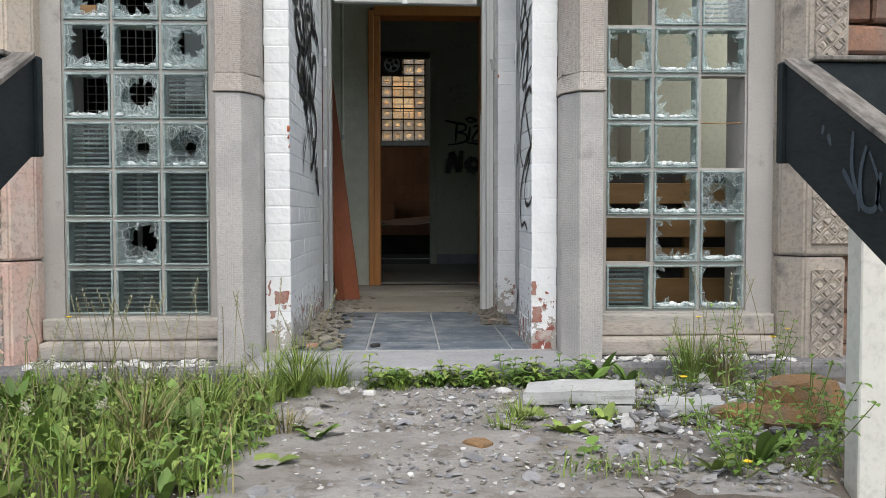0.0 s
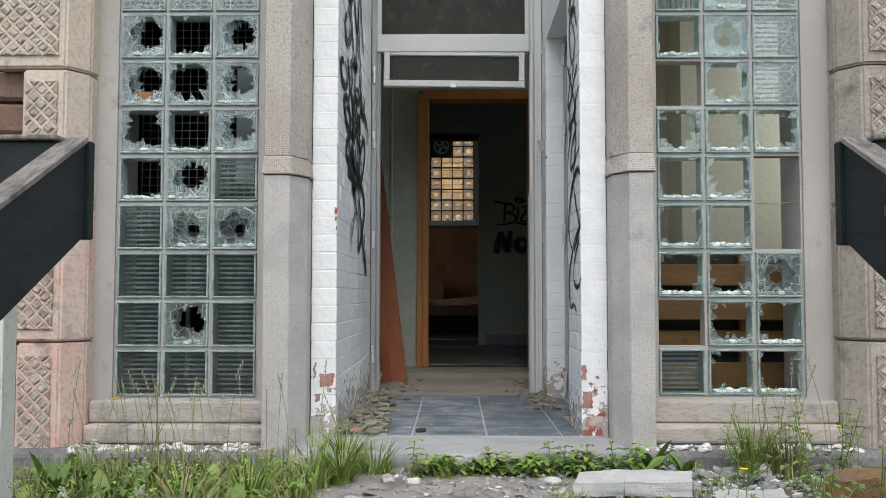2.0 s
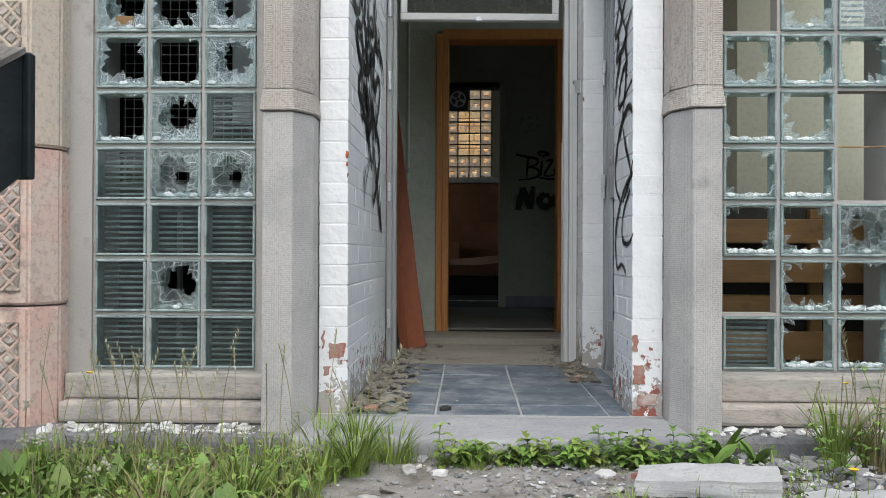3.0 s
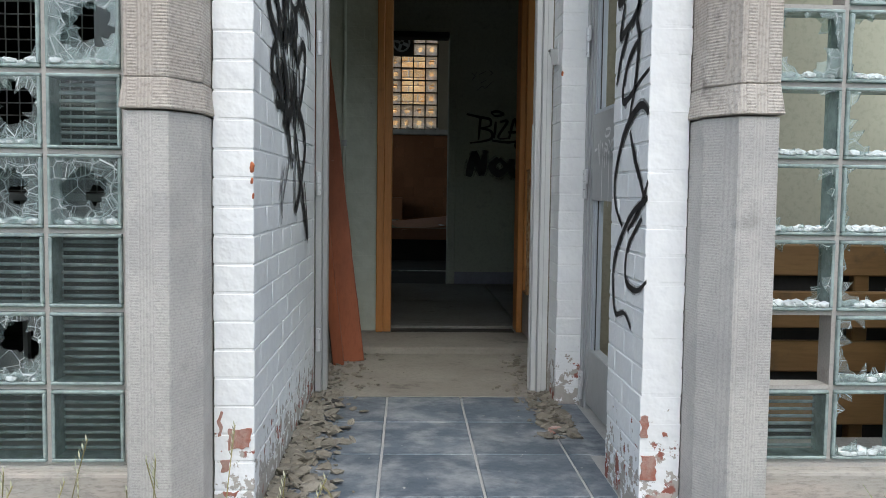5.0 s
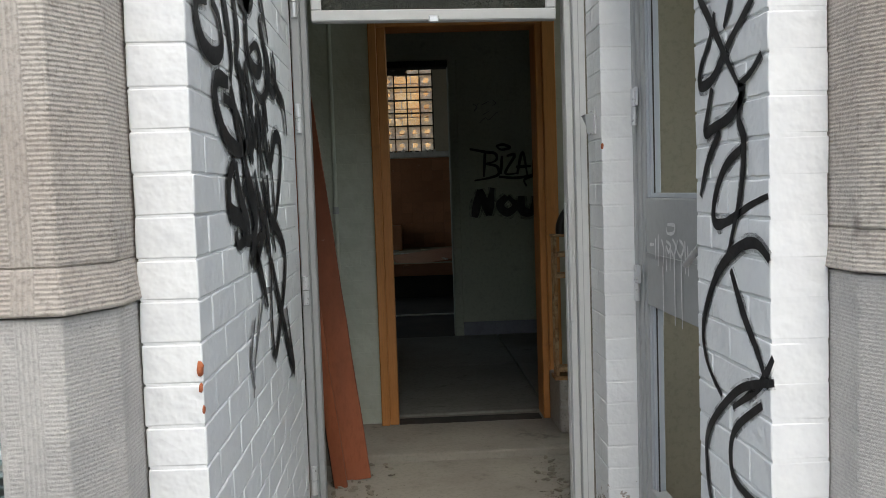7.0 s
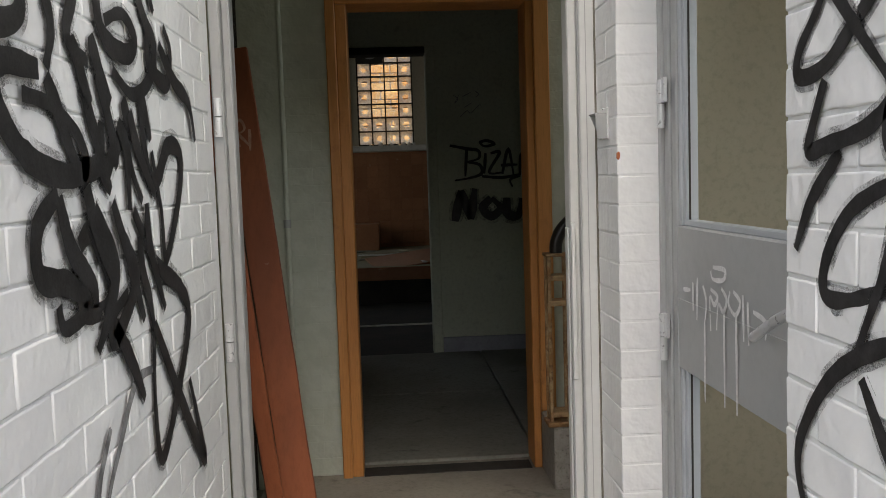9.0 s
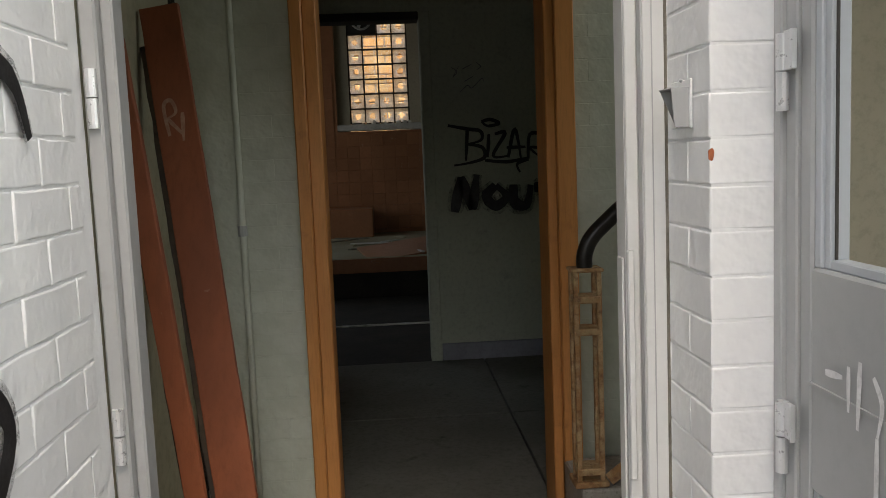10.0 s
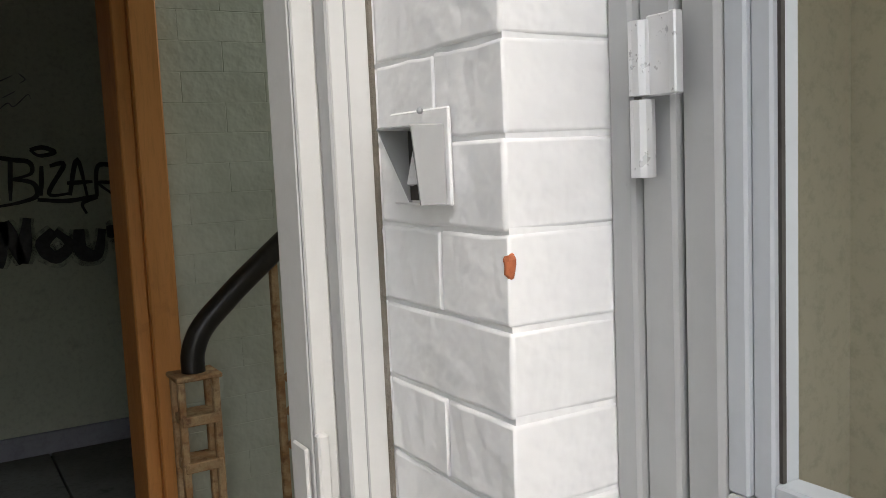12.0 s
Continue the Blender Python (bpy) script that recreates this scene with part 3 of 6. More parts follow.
far = wall("wall_far", "terracotta tiled wall below a glass block window", terracotta, (-2.6, -0.56, 14.7, 14.95, 0, 3.86), (0.56, 2.6, 14.7, 14.95, 0, 3.86),
           (-0.56, 0.56, 14.7, 14.95, 0, 1.78), (-0.56, 0.56, 14.7, 14.95, 3.72, 3.86))
platform = thing("tiled_platform", "raised platform faced with terracotta tiles, littered with debris", "platform")
boxed("top_slab", dull_plaster, platform, (-1.6, 1.2, 11.9, 14.69, 0.43, 0.50), bevel=0.01)
boxed("front_face", terracotta, platform, (-1.6, 1.2, 11.88, 11.9, 0.36, 0.495))
# near-black base puts the dark under the platform's lip into colour
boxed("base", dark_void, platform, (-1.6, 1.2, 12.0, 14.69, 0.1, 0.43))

# outside the far window: a sunlit yard wall of ochre stone
yard = thing("yard_wall", "ochre stone yard wall seen through the far window", "wall", kind="structure")
boxed("wall_body", mortar, yard, (-6, 6, 19.6, 19.8, -0.1, 6.0))
ochre = surface("ochre_yard_stone", (0.55, 0.30, 0.11), (0.62, 0.42, 0.20), stain=(0.3, 0.2, 0.12), big=3, fine=30, per_piece=0.25, bump=0.6)
stone_mesh = bevel_mesh(0.36, 0.05, 0.15, 0.012, "stone", ochre)
for j in range(24):
    for i in range(11):
        ob = new("stone", stone_mesh)
        ob.parent = yard
        ob.location = (-2.0 + 0.38 * i + 0.19 * (j % 2), 19.59 + random.uniform(-0.01, 0.01), 1.2 + 0.165 * j)

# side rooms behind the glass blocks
# walls coloured near black: the gloom behind the smashed blocks is painted
wall("wall_left_room", "plain walls of the room behind the window, coloured near black for its gloom", dark_void, (-3.4, -3.3, 3.95, 6.6, 0, 3.86), (-3.4, -0.64, 6.6, 6.7, 0, 3.86), (-0.75, -0.692, 3.95, 6.6, 0, 3.86))
mesh_thing("floor_left_room", boxes((-3.4, -0.6, 3.95, 6.7, -0.1, 0.06)), inner_floor, "dark floor of the left room", "floor", kind="structure")
wall("wall_right_room", "beige plaster walls of the room beside the porch", beige_wall, (0.70, 3.0, 5.2, 5.30, 0, 3.86), (2.2, 2.3, 3.95, 4.1, 0, 3.86), (2.2, 2.3, 4.1, 4.85, 0, 0.9), (2.2, 2.3, 4.1, 4.85, 2.4, 3.86), (1.28, 2.2, 4.9, 5.2, 0, 3.86),
     (0.66, 0.74, 3.95, 4.06, 2.1, 3.86), (0.66, 0.74, 4.06, 5.2, 2.1, 3.86))
mesh_thing("floor_right_room", boxes((0.70, 3.0, 3.95, 5.3, -0.1, 0.06)), vest_floor, "dusty floor of the right room", "floor", kind="structure")

# ---- stone dressings ----
def stone_pier(name, x0, x1, chamfer_right, joint, label):
    """Dressed limestone jamb: plain lower block, comb-tooled upper block, one chamfered edge."""
    ob = thing(name, label, "stone pier", "dressed stone piers of the entrance", kind="structure")

    def block(nm, z0, z1, grow, mat_, flare=False):
        bm = bmesh.new()
        c = 0.055
        a, b = x0 - grow, x1 + grow
        if chamfer_right:
            out = [(a, YS - grow), (b - c, YS - grow), (b, YS + 0.10), (b, 3.75), (a, 3.75)]
        else:
            out = [(a + c, YS - grow), (b, YS - grow), (b, 3.75), (a, 3.75), (a, YS + 0.10)]
        vs = [bm.verts.new((x, y, z0)) for x, y in out]
        f = bm.faces.new(vs)
        r = bmesh.ops.extrude_face_region(bm, geom=[f])
        for v in r["geom"]:
            if isinstance(v, bmesh.types.BMVert):
                v.co.z = z1
                if flare:
                    v.co.x += 0.010 if v.co.x < (x0 + x1) / 2 else -0.010
                    v.co.y += 0.010 if v.co.y < 3.7 else 0
        bmesh.ops.recalc_face_normals(bm, faces=bm.faces[:])
        bmesh.ops.bevel(bm, geom=bm.edges[:], offset=0.003, segments=1, affect='EDGES')
        part(nm, bm, mat_, ob)
    block("lower_block", -0.15, joint - 0.002, 0.0, grey_stone)
    block("upper_block", joint + 0.002, joint + 0.075, 0.010, tooled_stone, True)
    block("shaft", joint + 0.0753, TOP, 0.0, tooled_stone)
    return ob


stone_pier("pier_stone_left", -0.748, -0.590, True, 1.125, "grey limestone jamb with comb-tooled upper block")
stone_pier("pier_stone_right", 0.649, 0.80, False, 1.135, "grey limestone jamb with a chipped tooled upper block")


def quoin(parent, x0, x1, z0, z1, mat_, flip):
    """One quoin stone: flat face, splayed inner edge, and a panel of rough pillows in a raised lattice."""
    yf = 3.53
    sp = 0.065
    out = [(x0, yf), (x1 - sp, yf), (x1, yf + 0.10), (x1, 3.72), (x0, 3.72)] if flip else [(x0 + sp, yf), (x1, yf), (x1, 3.72), (x0, 3.72), (x0, yf + 0.10)]
    bm = bmesh.new()
    f = bm.faces.new([bm.verts.new((x, y, z0 + 0.003)) for x, y in out])
    for g in bmesh.ops.extrude_face_region(bm, geom=[f])["geom"]:
        if isinstance(g, bmesh.types.BMVert):
            g.co.z = z1 - 0.003
    bmesh.ops.recalc_face_normals(bm, faces=bm.faces[:])
    bmesh.ops.bevel(bm, geom=bm.edges[:], offset=0.009, segments=2, affect='EDGES')
    ob = part("quoin_stone", bm, mat_, parent)
    px0, px1 = (x0 + 0.095, x1 - 0.02) if not flip else (x0 + 0.02, x1 - 0.095)
    pz0, pz1 = z0 + 0.055, z1 - 0.055
    nx = max(2, round((px1 - px0) / 0.066))
    cw = (px1 - px0) / nx
    nz = max(2, round((pz1 - pz0) / cw))
    ch = (pz1 - pz0) / nz
    bm = bmesh.new()
    for i in range(2 * nx + 1):
        for j in range(2 * nz + 1):
            if (i + j) % 2 == 0:
                continue
            cx, cz = px0 + i * cw / 2, pz0 + j * ch / 2
            ring = []
            for k in range(8):
                a_ = k * math.tau / 8
                c, d = math.cos(a_), math.sin(a_)
                r = 0.44 / (abs(c) + abs(d))
                ring.append((min(px1, max(px0, cx + r * c * cw)), min(pz1, max(pz0, cz + r * d * ch))))
            base = [bm.verts.new((x, yf + 0.002, z)) for x, z in ring]
            h = 0.010 + 0.014 * abs(noise.noise(Vector((cx * 17, 1, cz * 17))))
            tip = [bm.verts.new((cx + 0.62 * (x - cx) + random.uniform(-.004, .004), yf - h + random.uniform(-.004, .004), cz + 0.62 * (z - cz))) for x, z in ring]
            for k in range(8):
                bm.faces.new((base[k], tip[k], tip[(k + 1) % 8], base[(k + 1) % 8]))
            bm.faces.new(tip)
    bmesh.ops.recalc_face_normals(bm, faces=bm.faces[:])
    part("carved_pillows", bm, carved_stone, ob)
    bm = bmesh.new()
    for k in range(-nz, nx + 1):
        for up in (1, -1):
            # a diagonal fillet, cut off at the panel's edges
            t0, t1 = max(0, -k), min(nz, nx - k)
            if t1 > t0:
                zz = (lambda t: pz0 + t * ch) if up > 0 else (lambda t: pz1 - t * ch)
                tube(bm, [(px0 + (k + t0) * cw, yf - 0.004, zz(t0)), (px0 + (k + t1) * cw, yf - 0.004, zz(t1))], 0.0065, 5)
    part("lattice_fillets", bm, mat_, ob)


quoins_l = structure("quoins_left", "carved sandstone quoins with lattice panels beside the window", "stone quoins")
quoins_r = structure("quoins_right", "carved sandstone quoins with lattice panels beside the window", "stone quoins")
for q, (z0, z1) in enumerate(((-0.03, 0.455), (0.455, 1.01), (1.01, 1.565), (1.565, 2.10), (2.10, 2.7), (2.7, TOP))):
    wide = 0.36 if q % 2 else 0.24
    quoin(quoins_l, -1.505 - wide, -1.505, z0, z1, pink_stone if q < 2 else buff_stone, True)
    quoin(quoins_r, 1.585, 1.585 + wide, z0 + 0.01, z1 + 0.01, lichen_stone, False)

# courses of rubble beyond the quoins
rub = thing("rubble_course", "uneven brown rubble stones of the facade", "masonry", kind="structure")
rmeshes = []
for s in range(6):
    bm = bmesh.new()
    box(bm, -0.15, 0.15, -0.05, 0.05, -0.06, 0.06, bevel=0.014)
    roughen(bm, 0.014, 9, s)
    rmeshes.append(finish("stone", bm, rubble_stone))
for sgn in (-1, 1):
    for j in range(16):
        x = 1.75
        while x < 3.2:
            w = random.uniform(0.16, 0.34)
            ob = new("stone", random.choice(rmeshes))
            ob.parent = rub
            ob.location = (sgn * (x + w / 2) + (0.02 if sgn > 0 else 0.0), 3.64, 0.02 + 0.135 * j)
            ob.scale = (w / 0.31, 1, 1.05)
            x += w + 0.012

# sills and plinth
sills = structure("window_sill", "weathered stone sills under the glass block windows", "sill")
for x0, x1, dz in ((-1.50, -0.752, 0.0), (0.803, 1.585, 0.006)):
    boxed("sill_upper", sill_stone, sills, (x0, x1, 3.655, 3.72, 0.118 + dz, 0.208 + dz), bevel=0.01, seg=2)
    boxed("sill_ledge", sill_stone, sills, (x0, x1, 3.60, 3.70, 0.04 + dz, 0.116 + dz), bevel=0.015, seg=2)
boxed("plinth", plinth_stone, sills, (-2.6, -0.62, 3.42, 3.66, -0.2, 0.038), bevel=0.02, seg=2)
boxed("plinth", plinth_stone, sills, (0.69, 2.6, 3.44, 3.66, -0.2, 0.044), bevel=0.02, seg=2)

# ---- glass block windows ----
S, D = 0.0945, 0.08


def shell_mesh():
    bm = bmesh.new()
    t = 0.009
    for x0, x1, z0, z1 in ((-S, S, S - t, S), (-S, S, -S, -S + t), (-S, -S + t, -S + t, S - t), (S - t, S, -S + t, S - t)):
        box(bm, x0, x1, 0, D, z0, z1, bevel=0.0025)
    return finish("shell", bm, glass_edge)


def ribs_mesh(vertical=False):
    """The pressed ribs on the inner face of a block: rounded bars side by side."""
    bm = bmesh.new()
    s = S - 0.013
    for k in range(8):
        u = -s + 2 * s * (k + 0.5) / 8
        r = 0.0048
        pts = [(-s, 0.060, u), (s, 0.060, u)] if not vertical else [(u, 0.060, -s), (u, 0.060, s)]
        tube(bm, pts, r, 8)
    return finish("ribbed_back", bm, glass_bar, True)


def pane_mesh(material, bulge=0.003):
    bm = bmesh.new()
    s = S - 0.009
    bmesh.ops.create_grid(bm, x_segments=8, y_segments=8, size=s, matrix=pose(0, 0.004, 0, 90))
    for v in bm.verts:
        v.co.y -= bulge * (1 - (v.co.x / s) ** 2) * (1 - (v.co.z / s) ** 2)
    return finish("front_pane", bm, material, True)


def shard_mesh(seed, hole, y, cx=0.0, cz=0.0, sharp=0.3, thick=0.006):
    """What is left of a pane round a smashed hole: jagged glass standing in its frame."""
    rnd = random.Random(seed)
    bm = bmesh.new()
    s, n = S - 0.008, 40
    fr, bk = [], []
    for k in range(n):
        a = math.tau * k / n + rnd.uniform(-0.05, 0.05)
        c, d = math.cos(a), math.sin(a)
        out = s / max(abs(c), abs(d))
        # along the rim the hole wanders; now and then a splinter points inwards
        r = S * hole * (1 + 0.26 * noise.noise(Vector((c * 1.9, d * 1.9, seed * 3.7))) + 0.10 * noise.noise(Vector((c * 7, d * 7, seed)))) * (1 - sharp * rnd.random() ** 4)
        px, pz = cx * S + r * c, cz * S + r * d
        m = max(abs(px), abs(pz)) / (s * 0.985)
        if m > 1:
            px, pz = px / m, pz / m
        fr.append(((out * c, out * d), (px, pz)))
    rings = [[bm.verts.new((p[w][0], yy, p[w][1])) for p in fr] for w, yy in ((0, y), (1, y), (1, y + thick), (0, y + thick))]
    for a, b in ((0, 1), (1, 2), (2, 3)):
        for k in range(n):
            bm.faces.new((rings[a][k], rings[a][(k + 1) % n], rings[b][(k + 1) % n], rings[b][k]))
    return finish("broken_pane", bm, glass_shard)


def crumbs_mesh(seed):
    rnd = random.Random(seed)
    bm = bmesh.new()
    for _ in range(34):
        r = rnd.uniform(0.004, 0.015)
        bmesh.ops.create_icosphere(bm, subdivisions=1, radius=r, matrix=pose(rnd.uniform(-S * .8, S * .8), rnd.uniform(0.005, 0.04), -S + 0.009 + r * 0.6) @ Matrix.Diagonal((1.4, 1, 0.8, 1)))
    roughen(bm, 0.004, 60, seed)
    return finish("glass_crumbs", bm, glass_crumb)


M_SHELL, M_RIB, M_RIBV, M_PANE, M_CRAZE = shell_mesh(), ribs_mesh(), ribs_mesh(True), pane_mesh(glass_front), pane_mesh(glass_crazed)
M_CRUMB = [crumbs_mesh(s) for s in range(5)]


def glass_block(parent, x, z, kind, seed, y=YB):
    """kind: I intact, V intact with upright ribs, C crazed, o small hole, h half smashed, B big hole, M missing."""
    ob = new("glass_block", M_SHELL if kind != "M" else None)
    ob.parent = parent
    ob.location = (x, y + 0.002, z)
    names = {"I": "intact ribbed glass block", "V": "intact ribbed glass block", "C": "crazed glass block", "o": "glass block with a small smashed hole",
             "h": "half smashed glass block", "B": "smashed glass block with jagged edges", "M": "empty socket of a missing glass block"}
    tagged(ob, names[kind])

    def add(nm, me):
        c = new(nm, me)
        c.parent = ob
    if kind in "IC":
        add("front_pane", M_PANE if kind == "I" else M_CRAZE)
        add("ribbed_back", M_RIB)
    elif kind == "V":
        add("front_pane", M_PANE)
        add("ribbed_back", M_RIBV)
    elif kind == "o":
        add("broken_pane", shard_mesh(seed, 0.68, 0.002, sharp=0.3))
        add("broken_back", shard_mesh(seed + 50, 0.30, 0.060, 0.1, -0.1))
    elif kind == "h":
        add("broken_pane", shard_mesh(seed, 0.74, 0.002, 0.12, 0.08, sharp=0.4))
        add("broken_back", shard_mesh(seed + 50, 0.66, 0.060, 0.2, 0.25, 0.4))
    elif kind == "B":
        add("broken_pane", shard_mesh(seed, 1.0 + 0.07 * (seed % 5), 0.002, 0.08 * (seed % 3 - 1), 0.06 + 0.05 * (seed % 4), sharp=0.45))
        if seed % 3 == 0:
            add("broken_back", shard_mesh(seed + 50, 1.0, 0.060, 0.05, 0.05, 0.3))
    if kind in "ohB":
        add("glass_crumbs", M_CRUMB[seed % 5])
    return ob


def block_window(name, x0, z0, pitch_x, pitch_z, rows, label):
    w = thing(name, label, "window", kind="structure")
    n = len(rows)
    bm = bmesh.new()
    for i in range(4):
        xx = x0 + pitch_x * i
        box(bm, xx - 0.006, xx + 0.006, YB + 0.012, YB + D, z0, z0 + pitch_z * n)
    for j in range(n + 1):
        zz = z0 + pitch_z * j
        for i in range(3):
            if x0 > 0 and i == 2 and j == 4:
                continue
            box(bm, x0 + pitch_x * i + 0.006, x0 + pitch_x * (i + 1) - 0.006, YB + 0.0135, YB + D, zz - 0.006, zz + 0.006)
    part("mortar_grid", bm, mortar, w)
    for j, row in enumerate(rows):
        for i, k in enumerate(row):
            ob = glass_block(w, x0 + pitch_x * (i + 0.5), z0 + pitch_z * (j + 0.5), k, 7 * j + 3 * i + (100 if x0 > 0 else 0))
            ob.scale = (pitch_x / 0.203, 1, pitch_z / 0.203)
    return w


block_window("window_1", -1.418, 0.216, 0.2005, 0.2045, ["III", "IhI", "III", "Ioo", "BhI", "BBh", "hBh", "hBh", "CCC", "CIC", "III", "III"], "glass block window, upper blocks smashed, lower ones intact")
block_window("window_2", 0.859, 0.226, 0.2035, 0.2025, ["IBB", "MBB", "BBo", "BBM", "BBM", "BBB", "MBC", "BoC", "VoC", "CIC", "III", "III"], "glass block window with most blocks smashed out")

bm = bmesh.new()
tube(bm, [(1.268, YB + 0.04, 1.036), (1.36, YB + 0.041, 1.033), (1.468, YB + 0.04, 1.037)], 0.0028, 6)
wire = mesh_thing("rusty_rod", bm, rust, "thin rusty reinforcing rod across an empty window socket", "rod")

# ---- entrance frame ----
entry = thing("entrance_frame", "off-white metal entrance frame with transom lights, doors missing", "door frame", kind="structure")
boxed("left_jamb", metal_shaded, entry, (-0.481, -0.452, 5.165, 5.235, 0.07, 2.95), (-0.452, -0.43, 5.190, 5.250, 0.07, 2.09), bevel=0.004)
boxed("right_jamb", metal_white, entry, (0.485, 0.531, 5.180, 5.260, 0.07, 2.95), (0.458, 0.485, 5.200, 5.265, 0.07, 2.95), bevel=0.004)
# grooves drawn as thin grey strips, their shade put into the colour
boxed("jamb_groove", metal_grey, entry, (0.5035, 0.5055, 5.1785, 5.181, 0.07, 2.09), (0.4835, 0.4865, 5.178, 5.20, 0.07, 2.09), (0.4585, 0.4600, 5.1985, 5.201, 0.07, 2.09))
bm = bmesh.new()
tube(bm, [(0.5295 + 0.0012 * noise.noise(Vector((0, 0, 9 * k))), 5.1795, 0.08 + 0.05 * k) for k in range(41)], 0.0032, 6)
part("sealant", bm, mud, entry, "yellowed strip of old sealant")
boxed("transom_bar", metal_white, entry, (-0.452, 0.458, 5.175, 5.245, 2.092, 2.20), bevel=0.006)
boxed("head_bar", metal_white, entry, (-0.452, 0.458, 5.175, 5.245, 2.88, 2.95), bevel=0.006)
boxed("upper_bead", metal_white, entry, (-0.452, -0.425, 5.185, 5.215, 2.2, 2.88), (0.432, 0.458, 5.185, 5.215, 2.2, 2.88), bevel=0.004)
boxed("upper_pane", glass_dirty, entry, (-0.43, 0.44, 5.199, 5.205, 2.2, 2.88))
sash = thing("transom_sash", "off-white transom light with dirty glass hung under the bar", "window", kind="structure", at=(0.010, 5.195, 1.985))
sash.rotation_euler = (radians(-2), radians(0.7), 0)
boxed("sash_frame", metal_white, sash, (-0.42, 0.42, -0.02, 0.02, -0.105, -0.066), (-0.42, -0.385, -0.019, 0.019, -0.066, 0.11), (0.385, 0.42, -0.019, 0.019, -0.066, 0.11), (-0.385, 0.385, -0.018, 0.018, 0.085, 0.11), bevel=0.004)
boxed("pane", glass_dirty, sash, (-0.386, 0.386, -0.004, 0.002, -0.067, 0.086))
boxed("catch", steel, sash, (-0.02, 0.015, -0.036, -0.019, -0.115, -0.09), bevel=0.004)


def hinge(x, y, z, rz=0.0, label="steel lift-off hinge on the painted frame", tall=0.11):
    h = thing("hinge", label, "hinge", "lift-off hinges", at=(x, y, z))
    h.rotation_euler = (0, 0, radians(rz))
    for nm, z0, z1, r in (("upper_knuckle", 0.003, tall / 2, 0.0100), ("lower_knuckle", -tall / 2, 0.0, 0.0095)):
        bm = bmesh.new()
        tube(bm, [(0, 0, z0), (0, 0, z1)], r, 12)
        part(nm, bm, steel, h, smooth=False)
    boxed("leaf", steel, h, (0.006, 0.036, -0.002, 0.003, 0.002, tall / 2 + 0.003), (0.031, 0.038, -0.006, 0.003, 0.002, tall / 2 + 0.003), bevel=0.0012)
    return h


for z in (0.30, 0.97, 1.56, 1.95):
    hinge(-0.466, 5.161, z, 90, tall=0.10)

# orange door lining
orange = thing("orange_door_frame", "orange varnished wooden door lining, door missing", "door frame", kind="structure")
boxed("left_jamb", orange_wood, orange, (-0.27, -0.228, 6.545, 6.74, 0.108, 2.16), (-0.228, -0.182, 6.56, 6.74, 0.108, 2.13), bevel=0.004)
boxed("right_jamb", orange_wood, orange, (0.60, 0.665, 6.545, 6.74, 0.108, 2.16), (0.566, 0.60, 6.56, 6.74, 0.108, 2.13), bevel=0.004)
boxed("head", orange_wood, orange, (-0.228, 0.60, 6.545, 6.74, 2.12, 2.19), bevel=0.004)

# side door of the porch
side_door = thing("side_door", "grey metal glazed side door with sprayed tag and lever handle", "door", kind="structure")
boxed("frame", metal_grey, side_door, (0.632, 0.70, 4.945, 4.972, 0.05, 2.11), (0.640, 0.70, 4.91, 4.945, 0.05, 2.11), (0.632, 0.70, 4.08, 4.10, 0.05, 2.11), bevel=0.003)
leaf = boxed("leaf", metal_grey, side_door, (0.645, 0.69, 4.872, 4.908, 0.09, 2.09), (0.645, 0.69, 4.105, 4.18, 0.09, 2.09), (0.645, 0.69, 4.18, 4.872, 0.915, 1.255),
             (0.645, 0.69, 4.18, 4.872, 0.09, 0.32), (0.645, 0.69, 4.18, 4.872, 2.0, 2.09), bevel=0.004)
boxed("glazing_bead", bead_metal, leaf, (0.650, 0.682, 4.853, 4.872, 1.255, 2.0), (0.655, 0.684, 4.835, 4.853, 1.255, 2.0), (0.650, 0.682, 4.853, 4.872, 0.32, 0.915), (0.655, 0.684, 4.835, 4.853, 0.32, 0.915), (0.655, 0.68, 4.18, 4.835, 1.255, 1.27), bevel=0.002)
boxed("gasket", dark_void, leaf, (0.661, 0.665, 4.832, 4.835, 1.27, 2.0), (0.661, 0.665, 4.832, 4.835, 0.32, 0.915))
boxed("panel_seam", metal_grey, leaf, (0.6415, 0.646, 4.18, 4.872, 1.078, 1.083))
bm = bmesh.new()
tube(bm, spline([(0.645, 4.135, 1.165), (0.605, 4.135, 1.165), (0.588, 4.155, 1.16), (0.585, 4.225, 1.131), (0.585, 4.305, 1.091)]), 0.009, 10)
part("lever_handle", bm, steel, leaf, "worn steel lever handle", smooth=True)
boxed("lock_plate", steel, leaf, (0.641, 0.645, 4.12, 4.15, 1.06, 1.20), bevel=0.001)
for z in (0.16, 0.98, 1.545, 2.0):
    hinge(0.627, 4.928, z, -88, tall=0.115)

# ---- painted bricks ----
COURSE = 0.0743


